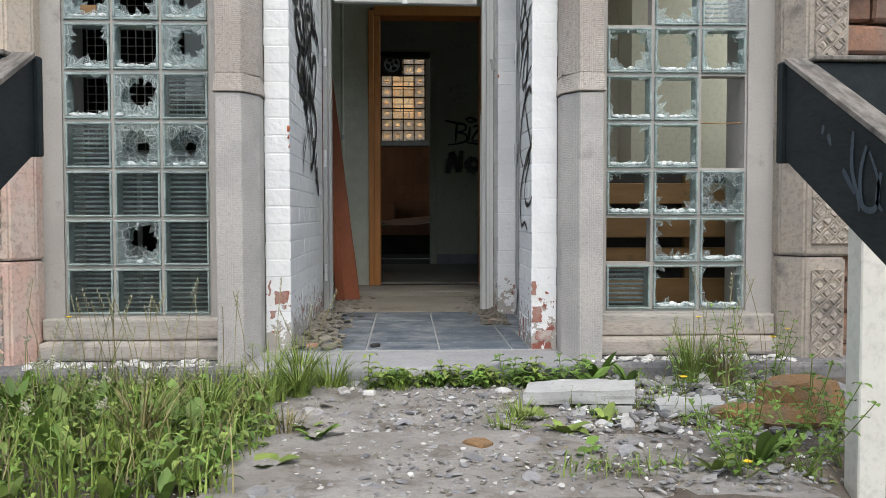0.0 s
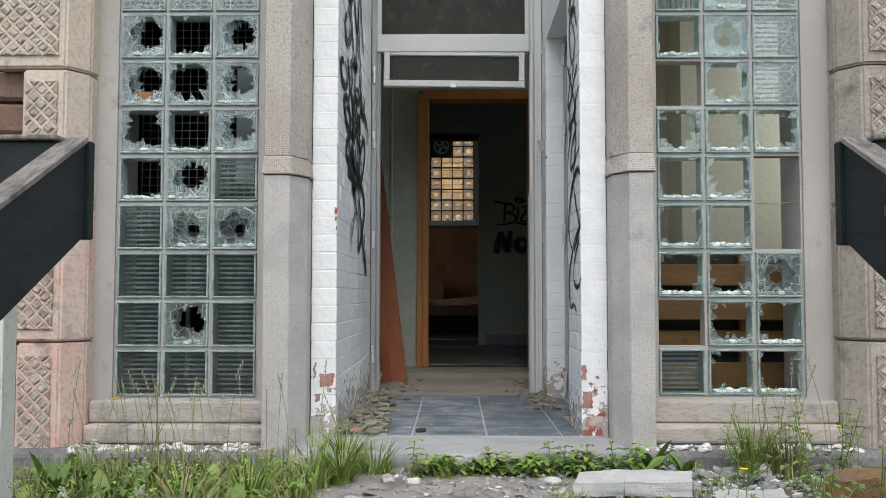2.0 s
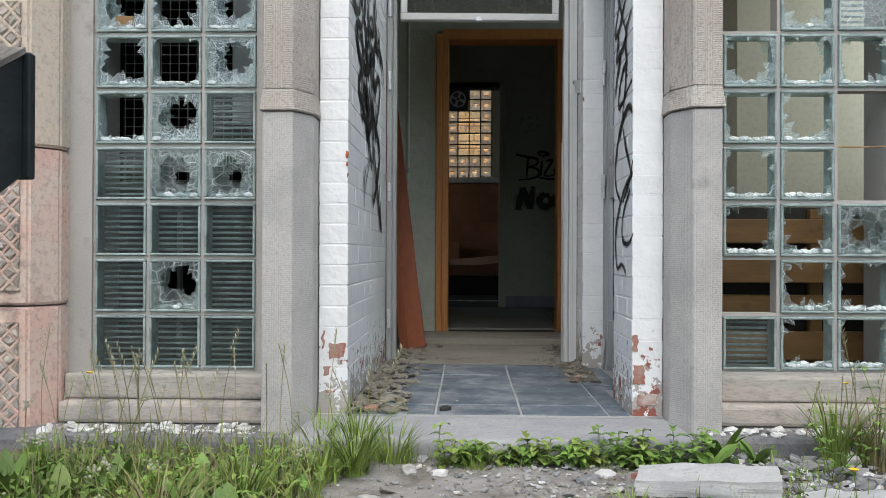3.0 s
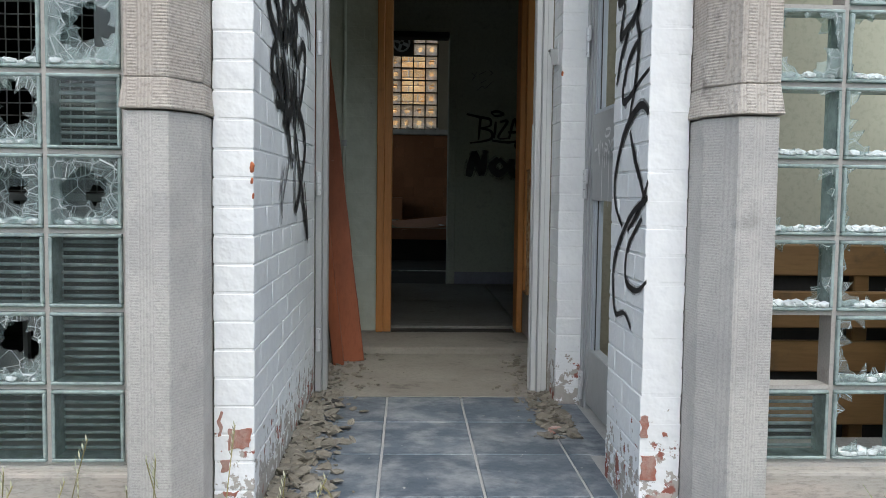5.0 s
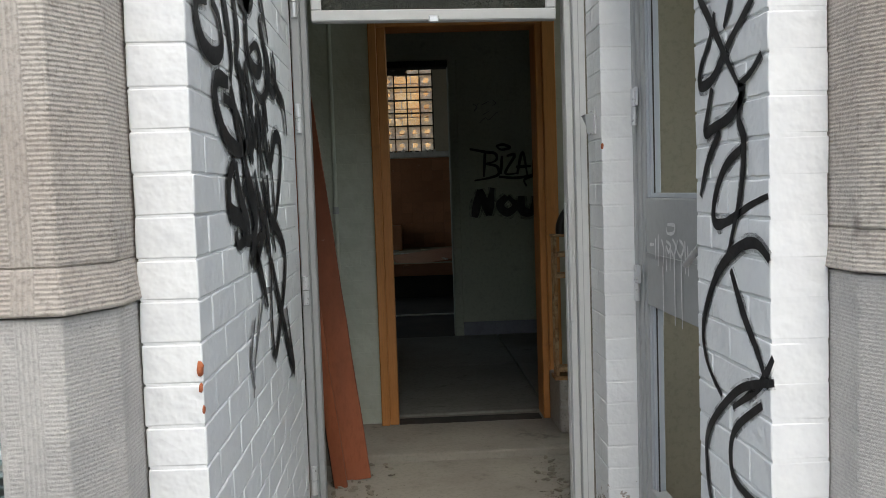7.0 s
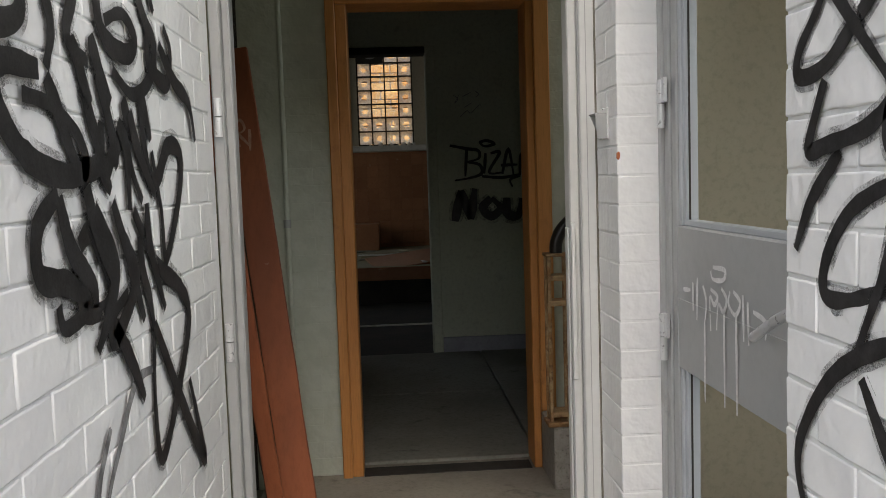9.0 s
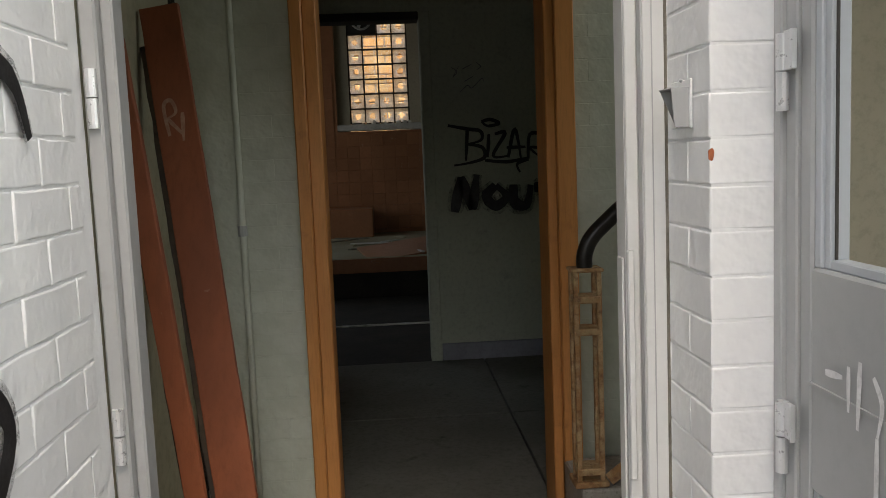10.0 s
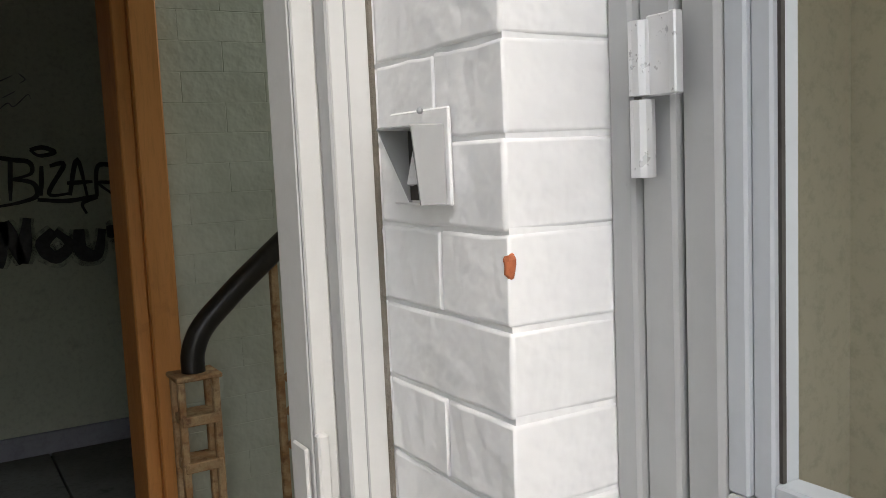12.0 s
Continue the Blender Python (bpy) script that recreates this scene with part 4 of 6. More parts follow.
def brick_mesh(sx, sy, sz, material, seed, cuts=4, uneven=0.0020, round_off=0.0036):
    bm = bmesh.new()
    box(bm, -sx / 2, sx / 2, -sy / 2, sy / 2, -sz / 2, sz / 2)
    if cuts:
        bmesh.ops.subdivide_edges(bm, edges=[e for e in bm.edges if abs(e.verts[0].co.y - e.verts[1].co.y) > 0.5 * sy], cuts=cuts)
    rim = [e for e in bm.edges if e.calc_face_angle(0) > 1]
    edge = set(bmesh.ops.bevel(bm, geom=rim, offset=round_off, segments=2, affect='EDGES', profile=0.6)["faces"])
    for f in bm.faces:
        f.smooth = f in edge
    roughen(bm, uneven, 22, seed * 3.3)
    return finish("brick", bm, material)


def lay(parent, mesh, x, y, z, sx=1.0, sy=1.0):
    ob = new("brick", mesh)
    ob.parent = parent
    ob.location = (x + random.uniform(-.0008, .0008), y, z)
    ob.scale = (sx, sy, 1)
    ob.rotation_euler = (0, 0, random.uniform(-0.004, 0.004))


LEFT_BRICK = [brick_mesh(0.105, 0.207, COURSE - 0.0035, white_brick, s) for s in range(4)]
for j in range(36):
    z = 1.009 + COURSE * (j - 13.5 + 0.5)
    if z < 0.08 or z > 2.62:
        continue
    y = YP if j % 2 else YP - 0.108
    while y < 5.10:
        y0, y1 = max(y, YP), min(y + 0.212, 5.115)
        if y1 - y0 > 0.03:
            lay(porch_l, random.choice(LEFT_BRICK), -0.534, (y0 + y1) / 2, z, 1, (y1 - y0 - 0.0035) / 0.207)
        y += 0.212
RIGHT_BRICK = [brick_mesh(0.109, 0.190, COURSE - 0.005, white_brick, s) for s in range(4)]
for j in range(28):
    z = 1.005 + COURSE * (j - 13.5)
    if z < 0.06 or z > 2.08:
        continue
    cuts = (0.0, 0.20, 0.395) if j % 2 else (0.0, 0.10, 0.30, 0.395)
    for a, b in zip(cuts, cuts[1:]):
        lay(porch_r, random.choice(RIGHT_BRICK), 0.5915, YP + (a + b) / 2, z, 1, (b - a - 0.005) / 0.190)
PIER_BRICK = [brick_mesh(0.107, 0.20, 0.0700, white_brick, s) for s in range(4)]
for j in range(29):
    z = 1.414 + 0.0728 * (j - 18)
    if z < 0.06 or z > 2.09:
        continue
    cuts = (0.0, 0.205, 0.272) if j % 2 else (0.0, 0.10, 0.205, 0.272)
    for a, b in zip(cuts, cuts[1:]):
        lay(pier, random.choice(PIER_BRICK), 0.584, 4.97 + (a + b) / 2, z, 1, (b - a - 0.0035) / 0.20)
INNER_BRICK = [brick_mesh(0.207, 0.02, COURSE - 0.0008, inner_brick, s, 0, 0.0008, 0.0012) for s in range(4)]
for j in range(33):
    z = 0.15 + COURSE * j
    for x0, x1, off in ((-0.455, -0.272, 0.0), (0.668, 1.75, 0.05)):
        x = x0 - off - (0.106 if j % 2 else 0)
        while x < x1:
            a, b = max(x, x0), min(x + 0.212, x1)
            if b - a > 0.025:
                lay(vest_back, random.choice(INNER_BRICK), (a + b) / 2, 6.6085, z, (b - a - 0.0008) / 0.207, 1)
            x += 0.212

# bare red spots where the paint has chipped off brick corners
red_brick = surface("bare_red_brick", (0.31, 0.115, 0.08), (0.38, 0.25, 0.21), stain=(0.55, 0.50, 0.46), big=20, fine=120, bump=0.6)


fresh_brick = surface("fresh_orange_brick", (0.42, 0.13, 0.05), (0.34, 0.10, 0.045), big=30, fine=120, bump=0.6)


def chip(parent, x, y, z, size, seed):
    rnd = random.Random(seed)
    bm = bmesh.new()
    bmesh.ops.create_icosphere(bm, subdivisions=2, radius=size, matrix=pose(x, y, z) @ Matrix.Diagonal((0.45, 0.55, 1.0, 1)))
    for v in bm.verts:
        v.co += 0.25 * size * noise.noise_vector(v.co * 90 + Vector((seed, 0, 0)))
    part("paint_chip", bm, fresh_brick, parent, "bare red brick where paint has chipped")


chip(pier, 0.534, 4.974, 1.426, 0.011, 1)
chip(porch_l, -0.486, YP + 0.002, 0.998, 0.014, 2)
chip(porch_l, -0.486, YP + 0.002, 0.965, 0.009, 3)
chip(porch_l, -0.484, YP + 0.004, 0.925, 0.008, 4)


def bare_patch(parent, x0, x1, z0, z1, seed):
    """A brick face that has shed its paint."""
    bm = bmesh.new()
    box(bm, x0, x1, YP - 0.0012, YP + 0.02, z0, z1)
    bmesh.ops.subdivide_edges(bm, edges=bm.edges[:], cuts=7, use_grid_fill=True)
    for v in bm.verts:
        k = noise.noise_vector(v.co * 55 + Vector((seed, 0, 0))) * 0.010
        v.co += Vector((k.x, 0.12 * k.y, k.z))
    part("bare_brick", bm, red_brick, parent, "red brick face that has shed its paint")


for where, x0, x1, z0, z1 in ((porch_l, -0.548, -0.490, 0.268, 0.318), (porch_l, -0.566, -0.545, 0.205, 0.235), (porch_l, -0.560, -0.520, 0.140, 0.152), (porch_l, -0.572, -0.566, 0.30, 0.36),
                              (porch_r, 0.540, 0.560, 0.295, 0.352), (porch_r, 0.545, 0.582, 0.182, 0.250), (porch_r, 0.560, 0.625, 0.105, 0.140), (porch_r, 0.60, 0.612, 0.30, 0.31)):
    bare_patch(where, x0, x1, z0, z1, 9 * x0 + z0 * 30)

# ---- graffiti ----
TAG_LEFT = (bmesh.new(), 'x', -0.4765, 0.042, (1, 0, 0))
TAG_LEFT_THIN = (bmesh.new(), 'x', -0.477, 0.022, (1, 0, 0))
TAG_RIGHT = (bmesh.new(), 'x', 0.5335, 0.026, (1, 0, 0))
TAG_RIGHT_LOW = (bmesh.new(), 'x', 0.5338, 0.022, (1, 0, 0))
TAG_DOOR = (bmesh.new(), 'x', 0.6405, 0.012, (1, 0, 0))
TAG_HALL = (bmesh.new(), 'y', 9.196, 0.026, (0, 1, 0))
TAG_HALL_FAT = (bmesh.new(), 'y', 9.1965, 0.075, (0, 1, 0))
TAG_HALL_THIN = (bmesh.new(), 'y', 9.197, 0.006, (0, 1, 0))


MIST = {TAG_LEFT: bmesh.new(), TAG_RIGHT: bmesh.new(), TAG_RIGHT_LOW: bmesh.new(), TAG_HALL_FAT: bmesh.new()}


def tag(where, pts):
    bm, axis, at, width, normal = where
    at += 0.0004 * (len(bm.verts) % 7)
    stroke(bm, [(at, a, b) if axis == 'x' else (a, at, b) for a, b in pts], width, normal)
    if where in MIST:
        back = at - (0.0012 if where is TAG_LEFT else -0.0012)
        stroke(MIST[where], [(back, a, b) if axis == 'x' else (a, back, b) for a, b in pts], 1.7 * width, normal)


tag(TAG_LEFT, [(3.844, 1.677), (3.768, 1.664), (3.752, 1.629), (3.788, 1.589), (3.872, 1.574), (3.953, 1.592), (3.972, 1.624), (3.947, 1.664), (3.886, 1.681)])
tag(TAG_LEFT, [(3.985, 1.732), (4.025, 1.694), (4.051, 1.644), (4.067, 1.599), (4.041, 1.544)])
tag(TAG_LEFT, [(4.105, 1.758), (4.135, 1.707), (4.152, 1.660), (4.122, 1.597), (4.206, 1.573)])
tag(TAG_LEFT, [(4.178, 1.766), (4.220, 1.749), (4.304, 1.757), (4.365, 1.787), (4.335, 1.809)])
tag(TAG_LEFT, [(4.266, 1.740), (4.261, 1.659), (4.302, 1.620), (4.412, 1.614), (4.462, 1.649), (4.391, 1.679), (4.293, 1.650)])
tag(TAG_LEFT, [(4.476, 1.771), (4.521, 1.708), (4.596, 1.656), (4.552, 1.588), (4.433, 1.547), (4.326, 1.576)])
tag(TAG_LEFT, [(4.622, 1.664), (4.730, 1.605), (4.860, 1.569), (4.906, 1.487)])
tag(TAG_LEFT, [(4.013, 1.538), (3.907, 1.535), (3.878, 1.504), (3.901, 1.462), (3.973, 1.420), (4.088, 1.402), (4.166, 1.415), (4.146, 1.457), (4.055, 1.494), (3.956, 1.502)])
tag(TAG_LEFT, [(4.038, 1.532), (4.069, 1.495), (4.111, 1.439), (4.172, 1.380)])
tag(TAG_LEFT, [(4.137, 1.599), (4.170, 1.552), (4.206, 1.512)])
tag(TAG_LEFT, [(4.250, 1.488), (4.245, 1.407), (4.308, 1.445), (4.373, 1.476), (4.396, 1.418), (4.454, 1.359)])
tag(TAG_LEFT, [(4.370, 1.533), (4.418, 1.468)])
tag(TAG_LEFT, [(4.473, 1.540), (4.503, 1.420), (4.565, 1.399), (4.660, 1.466), (4.763, 1.452), (4.735, 1.366), (4.600, 1.242), (4.584, 1.335), (4.535, 1.451)])
tag(TAG_LEFT, [(4.054, 1.377), (3.978, 1.336), (3.976, 1.274), (4.065, 1.255), (4.133, 1.228), (4.144, 1.209), (4.050, 1.195), (4.031, 1.229)])
tag(TAG_LEFT, [(4.053, 1.373), (4.090, 1.298), (4.168, 1.242), (4.175, 1.206)])
tag(TAG_LEFT, [(4.191, 1.354), (4.276, 1.260), (4.219, 1.183), (4.167, 1.141)])
tag(TAG_LEFT, [(4.396, 1.345), (4.518, 1.243), (4.700, 1.173), (4.761, 1.096), (4.633, 0.967), (4.490, 0.874), (4.461, 0.980), (4.484, 1.131)])
tag(TAG_LEFT, [(4.339, 1.284), (4.422, 1.149)])
tag(TAG_LEFT, [(4.484, 1.131), (4.633, 0.967), (4.835, 0.762), (4.800, 0.850), (4.731, 0.972)])
tag(TAG_LEFT, [(4.251, 1.170), (4.340, 1.082), (4.395, 1.013)])
tag(TAG_LEFT_THIN, [(4.460, 1.052), (4.352, 1.051), (4.252, 0.976), (4.180, 0.912), (4.149, 0.836)])
tag(TAG_LEFT_THIN, [(4.208, 1.013), (4.135, 0.933), (4.164, 0.854)])
tag(TAG_RIGHT, [(4.037, 1.698), (3.969, 1.635), (3.887, 1.551), (3.812, 1.479)])
tag(TAG_RIGHT, [(3.847, 1.656), (3.893, 1.605)])
tag(TAG_RIGHT, [(3.746, 1.633), (3.864, 1.570), (3.957, 1.513), (4.031, 1.505), (4.032, 1.539), (3.973, 1.596), (3.944, 1.646)])
tag(TAG_RIGHT, [(3.959, 1.493), (3.987, 1.443), (4.003, 1.403), (3.955, 1.409), (3.856, 1.427), (3.794, 1.466), (3.812, 1.479), (3.756, 1.498), (3.707, 1.525)])
tag(TAG_RIGHT, [(3.804, 1.467), (3.817, 1.417), (3.792, 1.373), (3.808, 1.285), (3.843, 1.215), (3.890, 1.132)])
tag(TAG_RIGHT, [(3.793, 1.365), (3.895, 1.328), (3.957, 1.263), (3.961, 1.213), (3.894, 1.215), (3.774, 1.250), (3.688, 1.269)])
tag(TAG_RIGHT, [(3.922, 1.399), (3.997, 1.336), (4.042, 1.267)])
tag(TAG_RIGHT, [(3.680, 1.155), (3.744, 1.181), (3.837, 1.163), (3.948, 1.100), (4.030, 0.991), (4.013, 0.908), (3.925, 0.850)])
tag(TAG_RIGHT, [(3.871, 1.120), (3.808, 1.039), (3.740, 0.974), (3.695, 0.917)])
tag(TAG_RIGHT_LOW, [(3.664, 0.934), (3.833, 0.883), (4.002, 0.760), (4.017, 0.661), (3.979, 0.591), (3.875, 0.604), (3.800, 0.572)])
tag(TAG_RIGHT_LOW, [(3.722, 0.879), (3.863, 0.790), (3.872, 0.700), (3.757, 0.682), (3.659, 0.717)])
tag(TAG_RIGHT_LOW, [(3.672, 0.978), (3.737, 0.911), (3.869, 0.839)])
tag(TAG_DOOR, [(4.820, 1.110), (4.773, 1.114)])
tag(TAG_DOOR, [(4.757, 1.133), (4.757, 1.069)])
tag(TAG_DOOR, [(4.728, 1.146), (4.733, 1.051)])
tag(TAG_DOOR, [(4.636, 1.179), (4.571, 1.179), (4.580, 1.158), (4.636, 1.154), (4.648, 1.170)])
tag(TAG_DOOR, [(4.696, 1.133), (4.676, 1.101), (4.686, 1.055)])
tag(TAG_DOOR, [(4.656, 1.130), (4.617, 1.119), (4.636, 1.099), (4.660, 1.112), (4.656, 1.040)])
tag(TAG_DOOR, [(4.589, 1.140), (4.562, 1.120), (4.580, 1.092), (4.607, 1.104), (4.617, 1.048)])
tag(TAG_DOOR, [(4.528, 1.141), (4.494, 1.123), (4.519, 1.095), (4.553, 1.113), (4.545, 1.139)])
tag(TAG_DOOR, [(4.483, 1.140), (4.479, 1.049)])
tag(TAG_DOOR, [(4.460, 1.129), (4.456, 1.046)])
tag(TAG_DOOR, [(4.435, 1.114), (4.382, 1.103), (4.382, 1.070)])
tag(TAG_DOOR, [(4.686, 1.055), (4.687, 0.877)])
tag(TAG_DOOR, [(4.576, 1.093), (4.575, 0.894)])
tag(TAG_DOOR, [(4.514, 1.096), (4.512, 0.894)])
tag(TAG_HALL, [(0.550, 1.612), (0.534, 1.401)])
tag(TAG_HALL, [(0.426, 1.628), (0.549, 1.602), (0.632, 1.585), (0.636, 1.530), (0.552, 1.506)])
tag(TAG_HALL, [(0.552, 1.506), (0.641, 1.482), (0.653, 1.419), (0.568, 1.389), (0.457, 1.374)])
tag(TAG_HALL, [(0.686, 1.565), (0.674, 1.418)])
tag(TAG_HALL, [(0.724, 1.563), (0.790, 1.567), (0.709, 1.427), (0.806, 1.422)])
tag(TAG_HALL, [(0.806, 1.412), (0.854, 1.592), (0.889, 1.394)])
tag(TAG_HALL, [(0.797, 1.474), (0.919, 1.476)])
tag(TAG_HALL, [(0.934, 1.399), (0.950, 1.553), (1.044, 1.538), (1.024, 1.471), (0.947, 1.467), (1.039, 1.387)])
tag(TAG_HALL, [(0.641, 1.646), (0.700, 1.656), (0.751, 1.630), (0.681, 1.616), (0.641, 1.646)])
tag(TAG_HALL, [(0.655, 1.399), (0.794, 1.385), (0.934, 1.399), (0.863, 1.368), (0.879, 1.315)])
tag(TAG_HALL_FAT, [(0.450, 1.076), (0.495, 1.300)])
tag(TAG_HALL_FAT, [(0.495, 1.300), (0.563, 1.088)])
tag(TAG_HALL_FAT, [(0.563, 1.088), (0.600, 1.312)])
tag(TAG_HALL_FAT, [(0.719, 1.237), (0.657, 1.170), (0.714, 1.105), (0.786, 1.164), (0.719, 1.237)])
tag(TAG_HALL_FAT, [(0.834, 1.238), (0.837, 1.126), (0.914, 1.105), (0.946, 1.232)])
tag(TAG_HALL_FAT, [(0.967, 1.214), (1.101, 1.218)])
tag(TAG_HALL_FAT, [(1.037, 1.214), (1.033, 1.082)])
tag(TAG_HALL_THIN, [(0.463, 1.990), (0.496, 1.962), (0.471, 1.930), (0.508, 1.995)])
tag(TAG_HALL_THIN, [(0.531, 1.977), (0.594, 2.008)])
tag(TAG_HALL_THIN, [(0.622, 2.017), (0.648, 1.989), (0.620, 1.970)])
tag(TAG_HALL_THIN, [(0.542, 1.900), (0.598, 1.931)])
tag(TAG_HALL_THIN, [(0.511, 1.834), (0.561, 1.875), (0.588, 1.858), (0.652, 1.915), (0.665, 1.895)])
tag(TAG_LEFT, [(4.223, 1.616), (4.243, 1.582), (4.304, 1.523)])
tag(TAG_LEFT, [(4.164, 1.559), (4.201, 1.492), (4.237, 1.435), (4.162, 1.412)])
tag(TAG_LEFT, [(4.239, 1.560), (4.273, 1.515), (4.312, 1.443), (4.300, 1.419)])
tag(TAG_LEFT, [(4.329, 1.491), (4.370, 1.445), (4.368, 1.346)])
tag(TAG_LEFT, [(4.401, 1.515), (4.443, 1.447), (4.542, 1.367)])
tag(TAG_LEFT, [(4.484, 1.555), (4.530, 1.471)])
tag(TAG_LEFT, [(4.150, 1.412), (4.233, 1.413)])
tag(TAG_LEFT, [(4.240, 1.413), (4.277, 1.379)])
tag(TAG_LEFT, [(4.120, 1.303), (4.170, 1.319), (4.227, 1.270), (4.249, 1.233), (4.229, 1.202), (4.125, 1.201), (4.108, 1.234)])
tag(TAG_LEFT, [(4.158, 1.387), (4.195, 1.317), (4.264, 1.231)])
tag(TAG_LEFT, [(4.281, 1.362), (4.325, 1.300), (4.376, 1.252), (4.378, 1.213), (4.247, 1.141), (4.247, 1.181), (4.332, 1.208)])
tag(TAG_LEFT, [(4.423, 1.298), (4.430, 1.238), (4.468, 1.172), (4.487, 1.106)])
tag(TAG_LEFT, [(4.474, 1.355), (4.488, 1.266), (4.566, 1.148)])
tag(TAG_LEFT, [(4.551, 1.680), (4.549, 1.618), (4.675, 1.592), (4.718, 1.666), (4.673, 1.704)])
for dy, dz in ((-0.02, 0.30), (0.05, 0.52)):
    tag(TAG_LEFT, [(3.95 + dy, 1.62 + dz), (3.90 + dy, 1.56 + dz), (3.96 + dy, 1.50 + dz), (4.08 + dy, 1.53 + dz), (4.10 + dy, 1.62 + dz), (4.0 + dy, 1.66 + dz)])
    tag(TAG_LEFT, [(4.10 + dy, 1.74 + dz), (4.17 + dy, 1.60 + dz), (4.30 + dy, 1.45 + dz), (4.38 + dy, 1.62 + dz), (4.30 + dy, 1.70 + dz)])
    tag(TAG_LEFT, [(4.42 + dy, 1.76 + dz), (4.50 + dy, 1.56 + dz), (4.62 + dy, 1.42 + dz)])
    tag(TAG_RIGHT, [(3.74, 1.50 + dz), (3.86, 1.62 + dz), (3.98, 1.55 + dz), (3.90, 1.38 + dz), (3.80, 1.46 + dz), (4.0, 1.66 + dz)])
for where, par in ((TAG_LEFT, porch_l), (TAG_RIGHT, porch_r), (TAG_RIGHT_LOW, porch_r), (TAG_HALL_FAT, hall_back)):
    part("overspray", MIST[where], spray_mist, par, "thin black overspray round the graffiti")
for where, name, mat_, par, lab in ((TAG_LEFT, "graffiti", spray, porch_l, "black sprayed graffiti scrawl"), (TAG_LEFT_THIN, "graffiti", spray_grey, porch_l, "thin grey sprayed strokes"),
                                    (TAG_RIGHT, "graffiti", spray, porch_r, "black sprayed graffiti loops"), (TAG_RIGHT_LOW, "graffiti", spray, porch_r, "black sprayed graffiti loops"),
                                    (TAG_DOOR, "graffiti", spray_white, side_door, "pale dripping marker tag"), (TAG_HALL, "graffiti", spray, hall_back, "black sprayed tag reading BIZAR"),
                                    (TAG_HALL_FAT, "graffiti", spray, hall_back, "fat black sprayed tag reading NOUT"), (TAG_HALL_THIN, "graffiti", spray_grey, hall_back, "faint thin scribble")):
    part(name, where[0], mat_, par, lab)


# ---- doorbell box on the pier ----
bell = thing("bell_box", "white metal shield over a bell push, fixed to the brick pier", "doorbell", at=(0.5285, 5.10, 1.50))
boxed("back_plate", white_brick, bell, (-0.0035, 0.0, -0.060, 0.040, -0.030, 0.050), bevel=0.0015)
for y, foot, head in ((-0.054, 0.028, 0.034), (0.004, 0.006, 0.034)):
    bm = bmesh.new()
    vs = [bm.verts.new((x, yy, z)) for yy in (y, y + 0.002) for x, z in ((-0.004, -0.028), (-foot, -0.028), (-head, 0.035), (-0.004, 0.036))]
    for q in ((0, 1, 2, 3), (7, 6, 5, 4), (0, 4, 5, 1), (1, 5, 6, 2), (2, 6, 7, 3), (3, 7, 4, 0)):
        bm.faces.new([vs[k] for k in q])
    bmesh.ops.recalc_face_normals(bm, faces=bm.faces[:])
    part("hood_cheek", bm, metal_shaded, bell)
boxed("hood_top", metal_shaded, bell, (-0.035, -0.004, -0.052, 0.006, 0.0335, 0.0365), bevel=0.001)
# near-black plate puts the shade of the hood's recess into colour
boxed("switch_plate", dark_void, bell, (-0.006, -0.004, -0.050, 0.003, -0.026, 0.033))
bm = bmesh.new()
vs = [bm.verts.new(q) for q in ((-0.007, -0.012, -0.012), (-0.007, -0.002, -0.014), (-0.014, -0.006, -0.012), (-0.007, -0.006, 0.016))]
for q in ((0, 1, 2), (0, 2, 3), (2, 1, 3), (1, 0, 3)):
    bm.faces.new([vs[k] for k in q])
bmesh.ops.recalc_face_normals(bm, faces=bm.faces[:])
part("push_button", bm, spray_white, bell, "worn white bell push")
for y, z in ((-0.046, -0.024), (-0.018, 0.049)):
    bm = bmesh.new()
    bmesh.ops.create_uvsphere(bm, u_segments=8, v_segments=5, radius=0.003, matrix=pose(-0.005, y, z))
    part("screw", bm, metal_shaded, bell, smooth=True)
# the torn edge of sheet metal by the entrance frame
boxed("bent_strip", metal_white, entry, (0.451, 0.456, 5.205, 5.24, 0.07, 1.24), (0.458, 0.470, 5.188, 5.199, 0.82, 1.255), bevel=0.002)

# ---- far window ----
fw = thing("window_3", "glass block window in the tiled room with an exhaust fan plate", "window", kind="structure")
x0, z0, p = -0.392, 1.88, 0.184
bm = bmesh.new()
for i in range(5):
    box(bm, x0 + p * i - 0.009, x0 + p * i + 0.009, 14.80, 14.86, z0, z0 + 9 * p)
for j in range(10):
    for i in range(4):
        box(bm, x0 + p * i + 0.009, x0 + p * (i + 1) - 0.009, 14.802, 14.86, z0 + p * j - 0.009, z0 + p * j + 0.009)
part("mortar_grid", bm, dark_void, fw)
glass_far = clear_glass("rear_block_glass", (0.95, 0.97, 0.94), 1.5, 0.05, 0.22, 0.6, body=(0.88, 0.88, 0.85), milky=True)
M_FAR = pane_mesh(glass_far)
glass_far_b = clear_glass("rear_broken_glass", (0.95, 0.97, 0.95), 1.5, 0.05, 0.85, 0.8, body=(0.94, 0.94, 0.92), milky=True)
M_FAR_RING = []
for s in range(4):
    me = shard_mesh(300 + s, 0.46, 0.0, sharp=0.5)
    me.materials[0] = glass_far_b
    M_FAR_RING.append(me)
